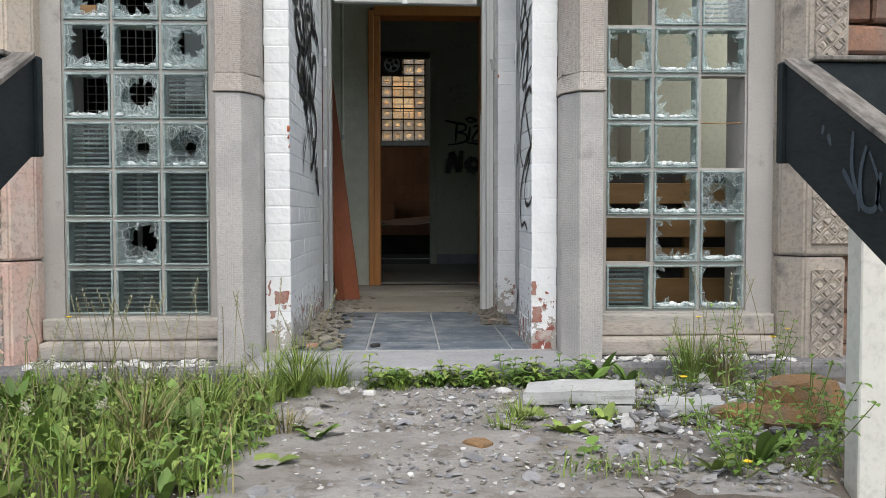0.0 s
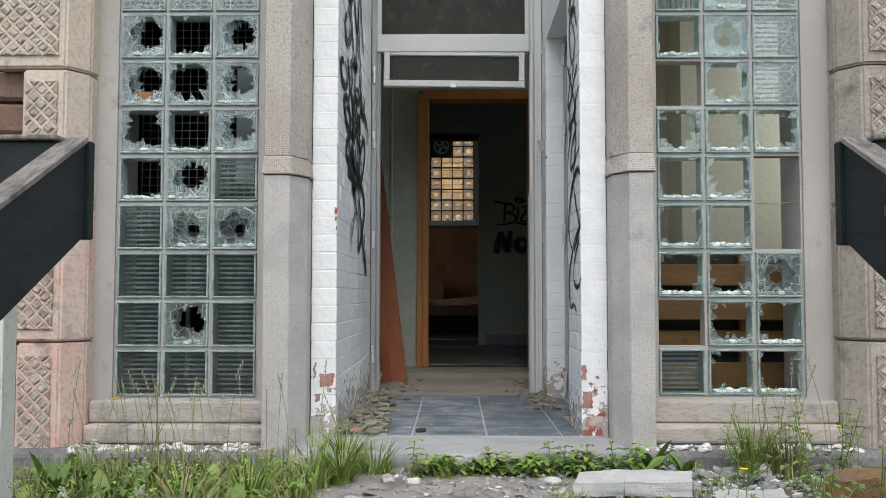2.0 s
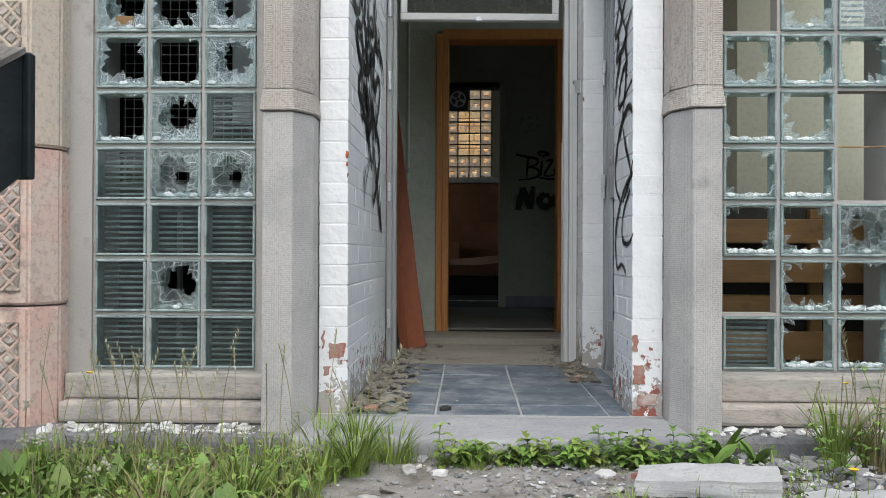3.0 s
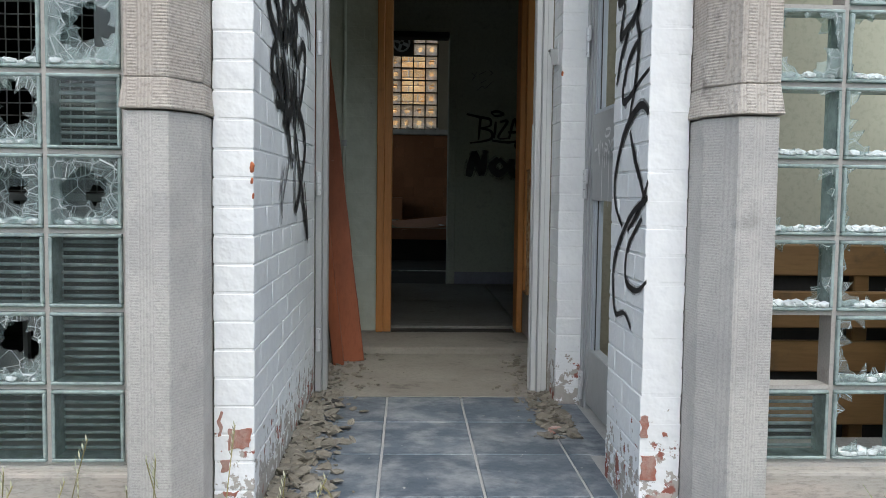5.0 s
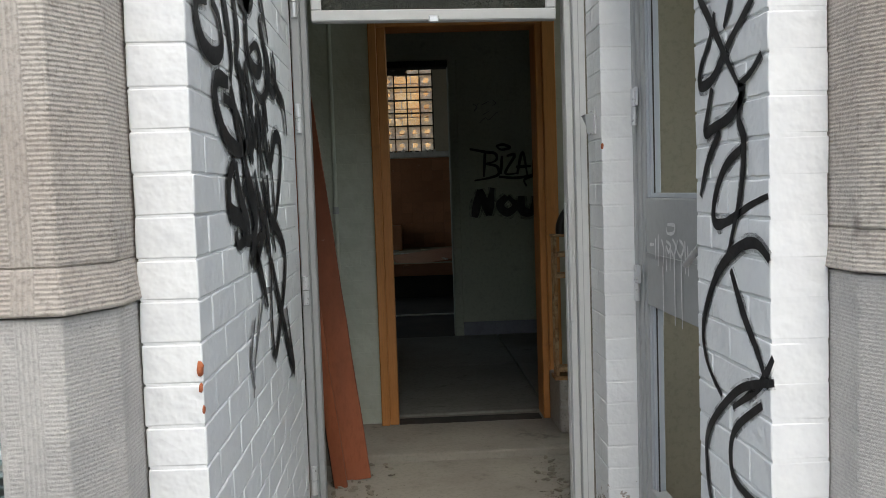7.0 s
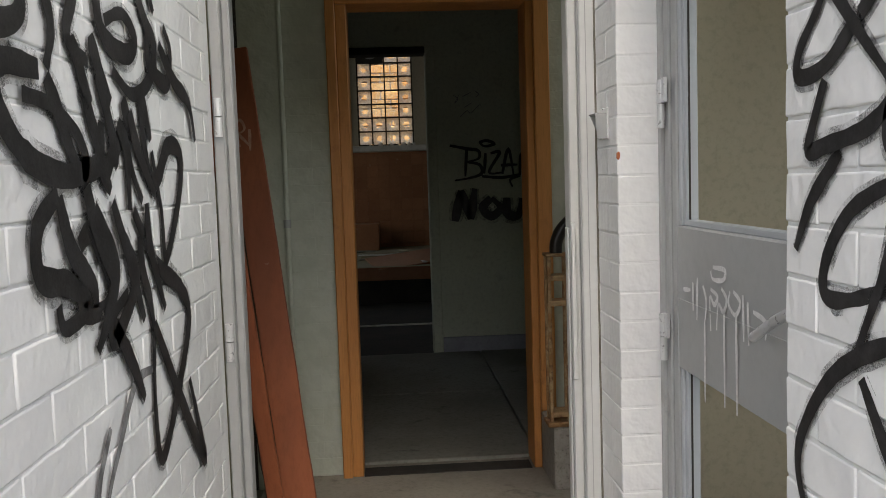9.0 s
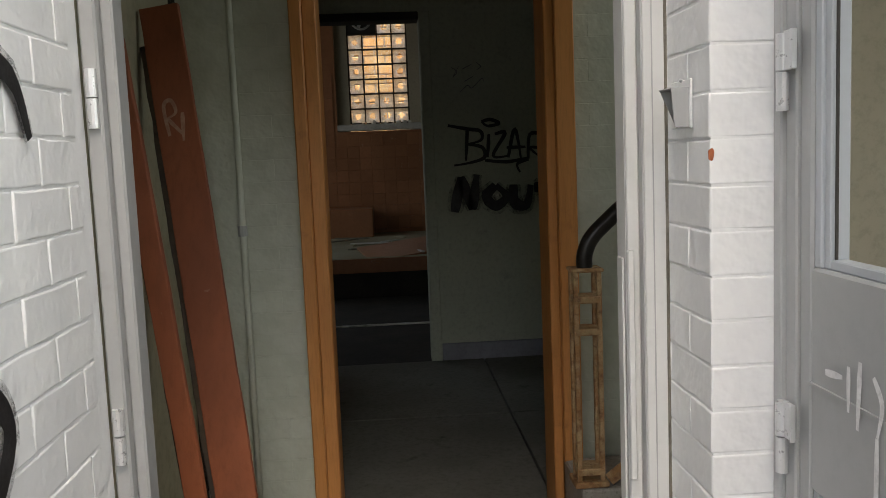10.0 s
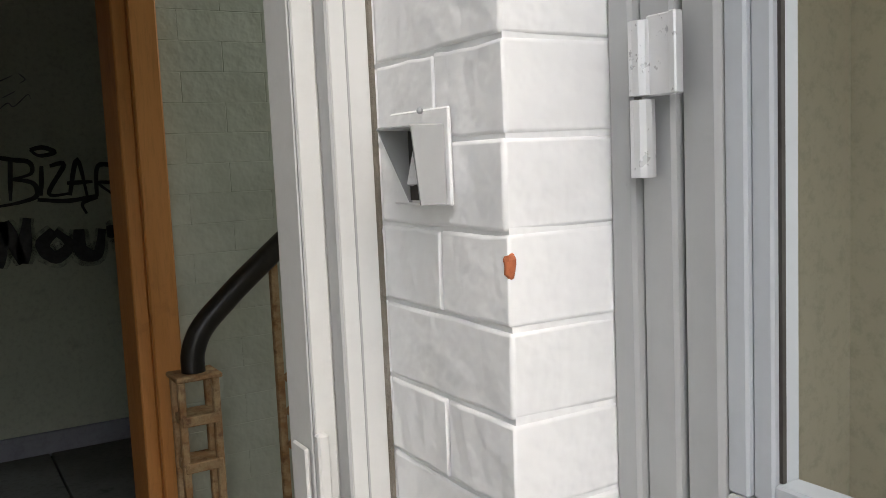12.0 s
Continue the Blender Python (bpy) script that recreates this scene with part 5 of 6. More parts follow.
for j in range(9):
    for i in range(4):
        if i < 2 and j in (6, 7):
            continue
        inner = i in (1, 2) and 1 < j < 6
        ob = new("glass_block", M_FAR if inner else M_FAR_RING[(i * 3 + j) % 4])
        ob.parent = fw
        ob.location, ob.scale = (x0 + p * (i + 0.5), 14.81, z0 + p * (j + 0.5)), (0.97, 1, 0.97)
boxed("fan_plate", dark_void, fw, (x0 + 0.01, x0 + 2 * p - 0.01, 14.80, 14.83, z0 + 6 * p + 0.01, z0 + 8 * p - 0.01), bevel=0.005)
bm = bmesh.new()
ring = [(x0 + p + 0.12 * math.cos(a * math.tau / 20), 14.79, z0 + 7 * p + 0.12 * math.sin(a * math.tau / 20)) for a in range(21)]
tube(bm, ring, 0.014, 8)
part("fan_ring", bm, metal_grey, fw, smooth=True)
for k in range(4):
    bm = bmesh.new()
    box(bm, 0.02, 0.11, -0.004, 0.004, -0.025, 0.025, bevel=0.003)
    b = part("fan_blade", bm, metal_grey, fw)
    b.matrix_basis = pose(x0 + p, 14.785, z0 + 7 * p, 25, 90 * k + 20, 0)
boxed("reveal", beige_wall, fw, (-0.56, x0 - 0.01, 14.78, 14.95, 1.78, 3.72), (x0 + 4 * p + 0.01, 0.56, 14.78, 14.95, 1.78, 3.72), (x0 - 0.01, x0 + 4 * p + 0.01, 14.78, 14.95, z0 + 9 * p, 3.72))
boxed("sill", white_bits, fw, (-0.56, 0.56, 14.64, 14.95, 1.79, 1.868), bevel=0.008)
for s in range(12):
    r = 0.012 + 0.02 * random.random()
    bm = bmesh.new()
    bmesh.ops.create_icosphere(bm, subdivisions=1, radius=r, matrix=pose(random.uniform(-0.4, 0.4), 14.69, 1.868 + r * 0.5))
    part("debris", bm, white_bits, fw)

# terracotta wall tiles of the far wall
tile_far = bevel_mesh(0.145, 0.012, 0.145, 0.002, "tile", terracotta)
for i in range(12):
    for j in range(14):
        x, z = -0.90 + 0.15 * (i + 0.5), 0.40 + 0.15 * (j + 0.5)
        if -0.58 < x < 0.58 and z > 1.72 or random.random() < 0.03:
            continue
        ob = new("tile", tile_far)
        ob.parent = far
        ob.location = (x, 14.692, z)
low = thing("fallen_panel", "terracotta panel lying askew on the platform", "panel", at=(0.12, 12.15, 0.515))
low.rotation_euler = (radians(10), radians(-5), radians(18))
boxed("tile_sheet", terracotta, low, (-0.35, 0.45, -0.2, 0.3, 0.0, 0.025), bevel=0.004)
boxx = thing("low_box", "pale terracotta-faced box standing on the platform", "box", at=(-0.52, 14.3, 0.50))
boxed("box_body", terracotta, boxx, (-0.38, 0.36, -0.2, 0.3, 0.0, 0.34), bevel=0.01)
for k in range(22):
    sx = random.uniform(0.05, 0.28)
    t = thing("debris_strip", "broken lath lying on the platform", "debris", "laths on the platform", at=(random.uniform(-0.5, 0.45), random.uniform(12.1, 13.8), 0.508 + 0.0015 * k))
    t.rotation_euler = (0, 0, random.uniform(0, 3.1))
    boxed("lath", random.choice((white_bits, dull_plaster, mud)), t, (-sx, sx, -0.015, 0.015, -0.008, 0.006), bevel=0.002)

# ---- vestibule things ----
def leaning_board(foot, top, width, name, label, backing):
    """A painted plank that stands on the floor, its face to the door and its head against the side wall; foot and top are its corners."""
    b = thing(name, label, "board", "boards leaning in the vestibule", at=foot)
    d = Vector(top) - Vector(foot)
    zax = d.normalized()
    wid = Vector((-1.0, 0.10, 0.0))
    wid = (wid - wid.dot(zax) * zax).normalized()
    m = Matrix((wid, zax.cross(wid), zax)).transposed()
    b.rotation_euler = m.to_euler()
    bm = boxes((0, width, 0.0, 0.02, 0, d.length), bevel=0.003, seg=2)
    bmesh.ops.subdivide_edges(bm, edges=[e for e in bm.edges if e.calc_length() > 0.5], cuts=24)
    roughen(bm, 0.0025, 9, width)
    part("board_face", bm, red_board, b)
    if backing:
        bm = boxes((0.012, width + backing, -0.024, -0.003, 0.0, d.length - 0.10), bevel=0.003)
        bmesh.ops.subdivide_edges(bm, edges=[e for e in bm.edges if e.calc_length() > 0.5], cuts=24)
        roughen(bm, 0.005, 12, 3)
        part("board_core", bm, dark_strip, b, "dark rough strip behind the painted face")
    return b


board_a = leaning_board((-0.300, 5.85, 0.075), (-0.541, 6.222, 1.9), 0.113, "leaning_board", "long red-brown painted plank with scraped white marks leaning in the corner", 0.022)
bm = bmesh.new()
for pts in ([(0.045, 1.50), (0.040, 1.585), (0.062, 1.60), (0.072, 1.565), (0.046, 1.55)], [(0.046, 1.55), (0.085, 1.495)], [(0.09, 1.56), (0.082, 1.48)]):
    stroke(bm, [(0.125 - x, 0.0225, z) for x, z in pts], 0.013, (0, 1, 0))
part("scrape_mark", bm, scraped_paint, board_a, "pale scratched mark")
leaning_board((-0.394, 5.75, 0.075), (-0.580, 5.79, 1.75), 0.054, "leaning_batten", "narrow red-brown painted batten leaning against the side wall", 0.010)
cond = thing("conduit", "thin painted pipe running up the wall corner", "pipe")
bm = bmesh.new()
tube(bm, [(-0.462, 6.565, 0.12), (-0.462, 6.565, 1.2), (-0.460, 6.56, 1.22), (-0.462, 6.565, 1.24), (-0.462, 6.565, 2.99)], 0.011, 10)
part("pipe", bm, inner_brick, cond, smooth=True)
bm = bmesh.new()
tube(bm, [(-0.462, 6.563, 1.20), (-0.462, 6.563, 1.235)], 0.016, 10)
part("pipe_clip", bm, metal_grey, cond)
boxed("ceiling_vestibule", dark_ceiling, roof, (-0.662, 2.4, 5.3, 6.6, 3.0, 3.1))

# stair with rusted newel and rubber handrail
stairs = thing("inner_stair", "terrazzo stair rising beside the brick wall", "stairs", kind="structure")
for i in range(7):
    boxed("step", terrazzo, stairs, (0.60 + 0.25 * i, 2.38, 6.27, 6.57, 0.109 if i == 0 else 0.20 + 0.165 * i, 0.365 + 0.165 * i), bevel=0.006)
bal = thing("balustrade", "rusted cream iron newel and railings with a black handrail", "balustrade")
newel = new("newel")
newel.parent = bal
for x, y in ((0.598, 6.30), (0.672, 6.30), (0.598, 6.36), (0.672, 6.36)):
    boxed("newel_bar", rust, newel, (x - 0.008, x + 0.008, y - 0.008, y + 0.008, 0.366, 1.06), bevel=0.002)
boxed("newel_cap", rust, newel, (0.585, 0.686, 6.285, 6.375, 1.06, 1.072), bevel=0.003)
for z in (0.405, 0.86, 0.962):
    boxed("newel_tie", rust, newel, (0.594, 0.676, 6.288, 6.372, z, z + 0.022), bevel=0.002)
boxed("newel_foot", rust, newel, (0.58, 0.69, 6.28, 6.38, 0.366, 0.385), bevel=0.003)
bm = bmesh.new()
tube(bm, spline([(0.635, 6.33, 1.07), (0.637, 6.33, 1.115), (0.66, 6.33, 1.165), (0.71, 6.33, 1.215), (0.80, 6.33, 1.292), (1.1, 6.33, 1.53), (1.9, 6.33, 2.16)], 8), 0.026, 14)
part("handrail", bm, rubber, bal, "black rubber handrail", smooth=True)
for k in range(5):
    x = 0.83 + 0.26 * k
    zt = 1.30 + 0.79 * (x - 0.83)
    boxed("baluster", rust, bal, (x - 0.009, x + 0.009, 6.322, 6.338, 0.365 + 0.165 * int((x - 0.60) / 0.25), zt), bevel=0.002)
for dz in (0.29, 0.37, 0.45):
    bm = bmesh.new()
    tube(bm, [(0.84, 6.33, 1.31 - dz), (1.9, 6.33, 2.15 - dz)], 0.009, 6)
    part("lower_rail", bm, rust, bal)
bm = bmesh.new()
tube(bm, [(0.69, 6.285, 0.39), (1.9, 6.285, 1.30)], 0.022, 6)
part("string_rail", bm, rust, bal)

# ---- behind the smashed blocks ----
grille = thing("wire_grille", "dark steel mesh grille behind the smashed glass blocks", "grille")
for i in range(18):
    bm = bmesh.new()
    tube(bm, [(-1.42 + 0.036 * i, 4.0, 0.92), (-1.42 + 0.036 * i, 4.0, 2.68)], 0.0022, 5)
    part("upright_wire", bm, mesh_wire, grille)
for j in range(49):
    bm = bmesh.new()
    tube(bm, [(-1.43, 4.004, 0.93 + 0.036 * j), (-0.79, 4.004, 0.93 + 0.036 * j)], 0.0022, 5)
    part("cross_wire", bm, mesh_wire, grille)
boxed("fixing_plate", metal_grey, grille, (-0.98, -0.90, 3.965, 3.985, 1.15, 1.75), bevel=0.004)
boxed("top_bar", mesh_wire, grille, (-1.45, -0.78, 3.98, 4.03, 2.68, 2.72), bevel=0.004)
boxed("foot_bar", mesh_wire, grille, (-1.45, -0.78, 3.98, 4.03, 0.90, 0.925), bevel=0.004)
bm = bmesh.new()
tube(bm, [(-1.2, 4.01, 0.06), (-1.2, 4.01, 0.905)], 0.012, 6)
part("stand", bm, mesh_wire, grille)
shelf = thing("plank_rack", "stack of brown wooden planks standing behind the window", "planks")
for j, z in enumerate((0.22, 0.38, 0.53, 0.69)):
    y = 4.10 + 0.05 * (j % 2)
    boxed("plank", wood_brown, shelf, (0.80, 1.72, y, y + 0.03, z, z + (0.10 if j % 2 else 0.115)), bevel=0.004)
# near-black sheet added to darken the gaps between the planks
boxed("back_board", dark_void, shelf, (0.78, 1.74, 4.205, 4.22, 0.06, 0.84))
for x in (0.88, 1.35, 1.62):
    boxed("upright", wood_brown, shelf, (x, x + 0.05, 4.16, 4.20, 0.06, 0.83), bevel=0.004)
packet = thing("cardboard_piece", "torn brown cardboard caught in a smashed block", "cardboard", at=(-1.33, 3.735, 1.475))
boxed("sheet", wood_brown, packet, (-0.02, 0.045, -0.004, 0.004, -0.02, 0.04), bevel=0.001)

# ---- stair rails ----
def stair_rail(sgn, x, y, z, label):
    """Black plank handrail that slopes down the stair, its level return, and white posts."""
    r = thing("stair_rail", label, "handrail", "handrails of the entrance stair", at=(x, y, z))
    h, sl, w = 0.245, 0.51, 0.045
    bm = bmesh.new()
    vs = []
    for yy in (0.0, -2.0):
        for xx, dz in ((0, 0), (sgn * w, 0), (sgn * w, -h), (0, -h)):
            vs.append(bm.verts.new((xx, yy, dz + sl * yy)))
    for k in range(4):
        bm.faces.new((vs[k], vs[(k + 1) % 4], vs[4 + (k + 1) % 4], vs[4 + k]))
    bm.faces.new(vs[:4])
    bm.faces.new(vs[4:])
    bmesh.ops.recalc_face_normals(bm, faces=bm.faces[:])
    bmesh.ops.bevel(bm, geom=bm.edges[:], offset=0.003, segments=1, affect='EDGES')
    part("sloping_board", bm, rail_black, r)
    bm = bmesh.new()
    vs = [bm.verts.new((xx, yy, sl * yy + dz)) for yy in (0.002, -2.0) for xx, dz in ((-sgn * 0.004, 0.001), (sgn * (w + 0.012), 0.001), (sgn * (w + 0.012), 0.014), (-sgn * 0.004, 0.014))]
    for k in range(4):
        bm.faces.new((vs[k], vs[(k + 1) % 4], vs[4 + (k + 1) % 4], vs[4 + k]))
    bm.faces.new(vs[:4])
    bm.faces.new(vs[4:])
    bmesh.ops.recalc_face_normals(bm, faces=bm.faces[:])
    part("capping", bm, rail_top, r, "weathered bare timber top edge")
    a, b = sorted((sgn * 0.05, sgn * 1.6))
    boxed("level_board", rail_black, r, (a, b, -0.04, 0.004, -h, -0.002), bevel=0.003)
    boxed("level_capping", rail_top, r, (a, b, -0.055, 0.02, 0.0, 0.013), bevel=0.003, label="weathered bare timber top edge")
    a, b = sorted((-sgn * 0.012, sgn * 0.05))
    boxed("end_board", rail_black, r, (a, b, 0.005, 0.03, -h - 0.005, 0.006), bevel=0.004)
    for px, py, drop in ((sgn * 0.245, 0.035, 1.60), (sgn * 0.09, -1.2, 2.6), (sgn * 1.3, 0.035, 1.3)):
        boxed("post", post_white, r, (px - 0.038, px + 0.038, py - 0.03, py + 0.045, -drop + 0.02, -h + 0.03 + (0 if py > -1 else sl * py)), bevel=0.004, label="white painted post")
    return r


rail_r = stair_rail(1, 0.965, 2.18, 1.02, "black painted timber handrail on white posts")
bm = bmesh.new()
stroke(bm, [(-0.003, -0.341, -0.202), (-0.003, -0.337, -0.278), (-0.003, -0.364, -0.342), (-0.003, -0.371, -0.374)], 0.016, (1, 0, 0))
stroke(bm, [(-0.003, -0.396, -0.238), (-0.003, -0.374, -0.293), (-0.003, -0.382, -0.361), (-0.003, -0.435, -0.368), (-0.003, -0.444, -0.314), (-0.003, -0.408, -0.251)], 0.016, (1, 0, 0))
stroke(bm, [(-0.003, -0.207, -0.176), (-0.003, -0.201, -0.196)], 0.016, (1, 0, 0))
stroke(bm, [(-0.003, -0.229, -0.198), (-0.003, -0.244, -0.226)], 0.016, (1, 0, 0))
stroke(bm, [(-0.003, -0.299, -0.282), (-0.003, -0.351, -0.336)], 0.016, (1, 0, 0))
stroke(bm, [(-0.003, -0.454, -0.296), (-0.003, -0.440, -0.350), (-0.003, -0.462, -0.374)], 0.016, (1, 0, 0))
part("graffiti", bm, faded_blue, rail_r, "faded blue sprayed scrawl")
stair_rail(-1, -0.945, 2.28, 1.04, "black painted timber handrail on white posts")

# ---- plants ----
UP = Vector((0, 0, 1))


def blade(bm, base, lean, height, width, segs=4):
    """One blade of grass: a tapering strip that bends over."""
    side = lean.cross(UP)
    side = (side if side.length > 1e-4 else Vector((1, 0, 0))).normalized()
    last = None
    for k in range(segs + 1):
        u = k / segs
        p = base + UP * height * (u - 0.25 * lean.length * u * u) + lean * height * u * u
        w = width * (1 - u) ** 0.6 * 0.5
        pair = (bm.verts.new(p + side * w), bm.verts.new(p - side * w))
        if last:
            bm.faces.new((last[0], pair[0], pair[1], last[1]))
        last = pair


def leaf(bm, base, way, length, width, droop=0.5, rise=0.5, segs=5):
    """A broad leaf, folded along its midrib, with a wavy edge."""
    way = Vector((way[0], way[1], 0)).normalized()
    side = way.cross(UP)
    last = None
    for k in range(segs + 1):
        u = k / segs
        p = base + way * length * u * (1 - 0.25 * rise) + UP * length * (rise * u - droop * u * u)
        w = width * 0.5 * (math.sin(math.pi * min(1, 0.08 + 0.92 * u)) ** 0.75) * random.uniform(0.85, 1.15)
        trio = (bm.verts.new(p + side * w + UP * w * 0.35), bm.verts.new(p), bm.verts.new(p - side * w + UP * w * 0.35))
        if last:
            bm.faces.new((last[0], trio[0], trio[1], last[1]))
            bm.faces.new((last[1], trio[1], trio[2], last[2]))
        last = trio


def gz(x, y):
    return ground_height(x, y)


def around(a):
    return Vector((math.cos(a), math.sin(a), 0))


# the grassy bank: dense blades, too many to count
def sward(name, material, n, place, h0, h1, width, label):
    bm = bmesh.new()
    for _ in range(n):
        x, y = place()
        lean = around(random.uniform(0, math.tau)) * random.uniform(0.1, 0.85)
        blade(bm, Vector((x, y, gz(x, y) - 0.005)), lean, random.uniform(h0, h1), random.uniform(0.5, 1.3) * width)
    mesh_thing(name, bm, material, label, "grass", kind="stuff")


def in_bank():
    while True:
        x, y = random.uniform(-1.55, -0.28), random.uniform(1.97, 3.16)
        edge = -0.40 + 0.10 * noise.noise(Vector((0, y * 3, 0)))
        if x < edge and noise.noise(Vector((x * 3.1, y * 3.1, 7))) > -0.28 - 0.25 * (y < 2.7):
            return x, y


def by_wall():
    return random.uniform(-1.45, -0.32), random.gauss(3.36, 0.06)


def by_step():
    x = random.choice((random.uniform(-0.55, -0.20), random.uniform(-0.3, 0.62)))
    return x, random.gauss(3.25, 0.035)


def right_edge():
    while True:
        x, y = random.uniform(0.35, 1.5), random.uniform(2.05, 3.4)
        if noise.noise(Vector((x * 4, y * 4, 2))) > 0.22:
            return x, y


sward("grass_bank", grass_mat, 2700, in_bank, 0.04, 0.16, 0.0065, "dense green grass with weeds before the wall")
sward("grass_verge", grass_mat, 300, by_wall, 0.03, 0.15, 0.005, "green grass growing along the wall foot")
sward("grass_dry", straw_mat, 380, in_bank, 0.10, 0.26, 0.004, "dry yellow grass stems among the green")
sward("grass_fringe", grass_mat, 420, by_step, 0.04, 0.11, 0.005, "green grass fringe at the foot of the doorstep")
sward("grass_sparse", grass_mat, 500, right_edge, 0.03, 0.10, 0.005, "sparse grass between the rubble")


def on_ground():
    x, y = random.gauss(0.45, 0.55), random.uniform(1.95, 3.28)
    x = max(-0.7, min(1.7, x))
    z = 0.003 if -0.47 < x < 0.98 and y < 2.54 or -0.5 < x < 0.6 else gz(x, y)
    return x, y, z


def leaf_mat_sheet(name, material, n, place, size, high, label):
    """A low mat of small weeds: leaflets on short stalks, too many to count."""
    bm = bmesh.new()
    for _ in range(n):
        x, y = place()
        leaf(bm, Vector((x, y, gz(x, y) + random.uniform(0.0, high))), around(random.uniform(0, math.tau)), size * random.uniform(0.6, 1.5), size * random.uniform(0.35, 0.7), 0.6, random.uniform(0.1, 0.9), 3)
    mesh_thing(name, bm, material, label, "weeds", kind="stuff")


leaf_mat_sheet("weed_mat", leaf_mat, 1300, in_bank, 0.036, 0.09, "low green leafy weeds among the grass")
leaf_mat_sheet("weed_mat_pale", leaf_pale, 800, in_bank, 0.030, 0.11, "pale green leafy weeds among the grass")
leaf_mat_sheet("weed_mat_edge", leaf_mat, 420, right_edge, 0.022, 0.03, "small green weeds between the rubble")
leaf_mat_sheet("dry_scraps", straw_mat, 260, lambda: on_ground()[:2], 0.016, 0.012, "dry stalks and leaf scraps on the landing")
leaf_mat_sheet("dead_leaves", straw_mat, 420, right_edge, 0.022, 0.006, "dry brown leaves between the rubble")


def tuft(x, y, n, h, material, label):
    bm = bmesh.new()
    for _ in range(n):
        a = random.uniform(0, math.tau)
        r = random.random() ** 0.5 * 0.05
        blade(bm, Vector((x + r * math.cos(a), y + r * math.sin(a), gz(x, y) - 0.01)), around(a) * random.uniform(0.15, 1.0), random.uniform(0.5, 1) * h, 0.007, 5)
    t = thing("grass_tuft", label, "grass tuft", "grass tufts")
    part("clump", bm, material, t)


for x, y, n, h, m_ in ((-0.40, 3.30, 90, 0.27, grass_mat), (-0.28, 3.26, 80, 0.20, grass_mat), (-0.52, 3.36, 50, 0.22, grass_mat), (1.12, 3.36, 90, 0.30, grass_mat), (1.24, 3.33, 80, 0.24, straw_mat),
                       (1.20, 3.36, 50, 0.22, grass_mat), (-0.62, 2.75, 70, 0.22, grass_mat), (-0.75, 2.5, 60, 0.24, straw_mat), (0.36, 2.72, 60, 0.10, leaf_pale), (-0.36, 2.60, 40, 0.13, straw_mat), (-0.38, 3.10, 130, 0.20, grass_mat), (-0.46, 3.02, 90, 0.17, grass_mat), (-0.02, 3.20, 70, 0.12, grass_mat), (0.30, 2.60, 70, 0.09, grass_mat)):
    tuft(x, y, n, h, m_, "green grass tuft in the rubble" if m_ is grass_mat else "yellowing grass tuft in the rubble")


def rosette(x, y, n, length, width, material, label, rise=0.6, name="dock_plant"):
    """A low plant: broad leaves from one root, each its own mesh."""
    t = thing(name, label, "plant", "broad-leaved weeds", at=(x, y, gz(x, y) - 0.004))
    for k in range(n):
        bm = bmesh.new()
        s = random.uniform(0.6, 1.1)
        leaf(bm, Vector((0, 0, 0)), around(2.4 * k + random.uniform(-0.3, 0.3)), 0.8 * length * s, 0.72 * width * s, random.uniform(0.2, 0.7), rise * random.uniform(0.6, 1.5))
        part("leaf", bm, material, t, smooth=True)


for x, y, n, l, w, m_, r in ((0.74, 3.30, 14, 0.17, 0.062, leaf_mat, 1.0), (0.86, 3.33, 9, 0.14, 0.055, leaf_mat, 0.9), (0.42, 2.70, 10, 0.10, 0.05, leaf_pale, 0.6), (0.62, 2.66, 9, 0.10, 0.05, leaf_pale, 0.8),
                             (0.50, 2.36, 10, 0.11, 0.055, leaf_mat, 0.5), (-0.30, 2.62, 9, 0.11, 0.055, leaf_pale, 0.6), (-0.42, 2.36, 8, 0.12, 0.07, leaf_pale, 0.5), (-0.80, 2.72, 9, 0.16, 0.075, leaf_mat, 0.9),
                             (-0.62, 2.55, 8, 0.15, 0.08, leaf_mat, 0.8), (-1.05, 2.45, 9, 0.17, 0.075, leaf_mat, 1.0), (-0.92, 2.30, 8, 0.14, 0.08, leaf_mat, 0.9), (-0.72, 2.22, 9, 0.14, 0.08, leaf_pale, 0.8),
                             (-1.22, 2.75, 8, 0.18, 0.06, leaf_mat, 1.2), (0.92, 2.20, 11, 0.14, 0.06, leaf_mat, 1.0), (0.78, 2.14, 9, 0.12, 0.05, leaf_pale, 0.9), (-0.5, 2.12, 9, 0.12, 0.07, leaf_mat, 0.8),
                             (1.05, 2.35, 9, 0.12, 0.04, leaf_mat, 1.1), (0.33, 2.56, 11, 0.10, 0.055, leaf_pale, 0.6), (0.47, 2.52, 12, 0.12, 0.06, leaf_pale, 0.7), (0.46, 2.28, 9, 0.10, 0.05, leaf_mat, 0.5), (0.68, 3.18, 13, 0.16, 0.07, leaf_mat, 0.9), (-0.26, 2.50, 10, 0.12, 0.06, leaf_mat, 0.6), (-0.36, 2.22, 9, 0.13, 0.08, leaf_pale, 0.5), (-0.45, 3.42, 7, 0.13, 0.05, leaf_mat, 1.1)):
    rosette(x, y, n, l, w, m_, "broad-leaved green weed growing in rubble" if m_ is leaf_mat else "pale yellow-green weed growing in rubble", r)


for i in range(46):
    x, y = in_bank()
    k = i % 3
    rosette(x, y, 8, (0.11, 0.08, 0.12)[k], (0.055, 0.045, 0.06)[k], leaf_mat if i % 2 else leaf_pale, "broad-leaved green weed in the grass" if i % 2 else "pale yellow-green weed in the grass", 1.1)


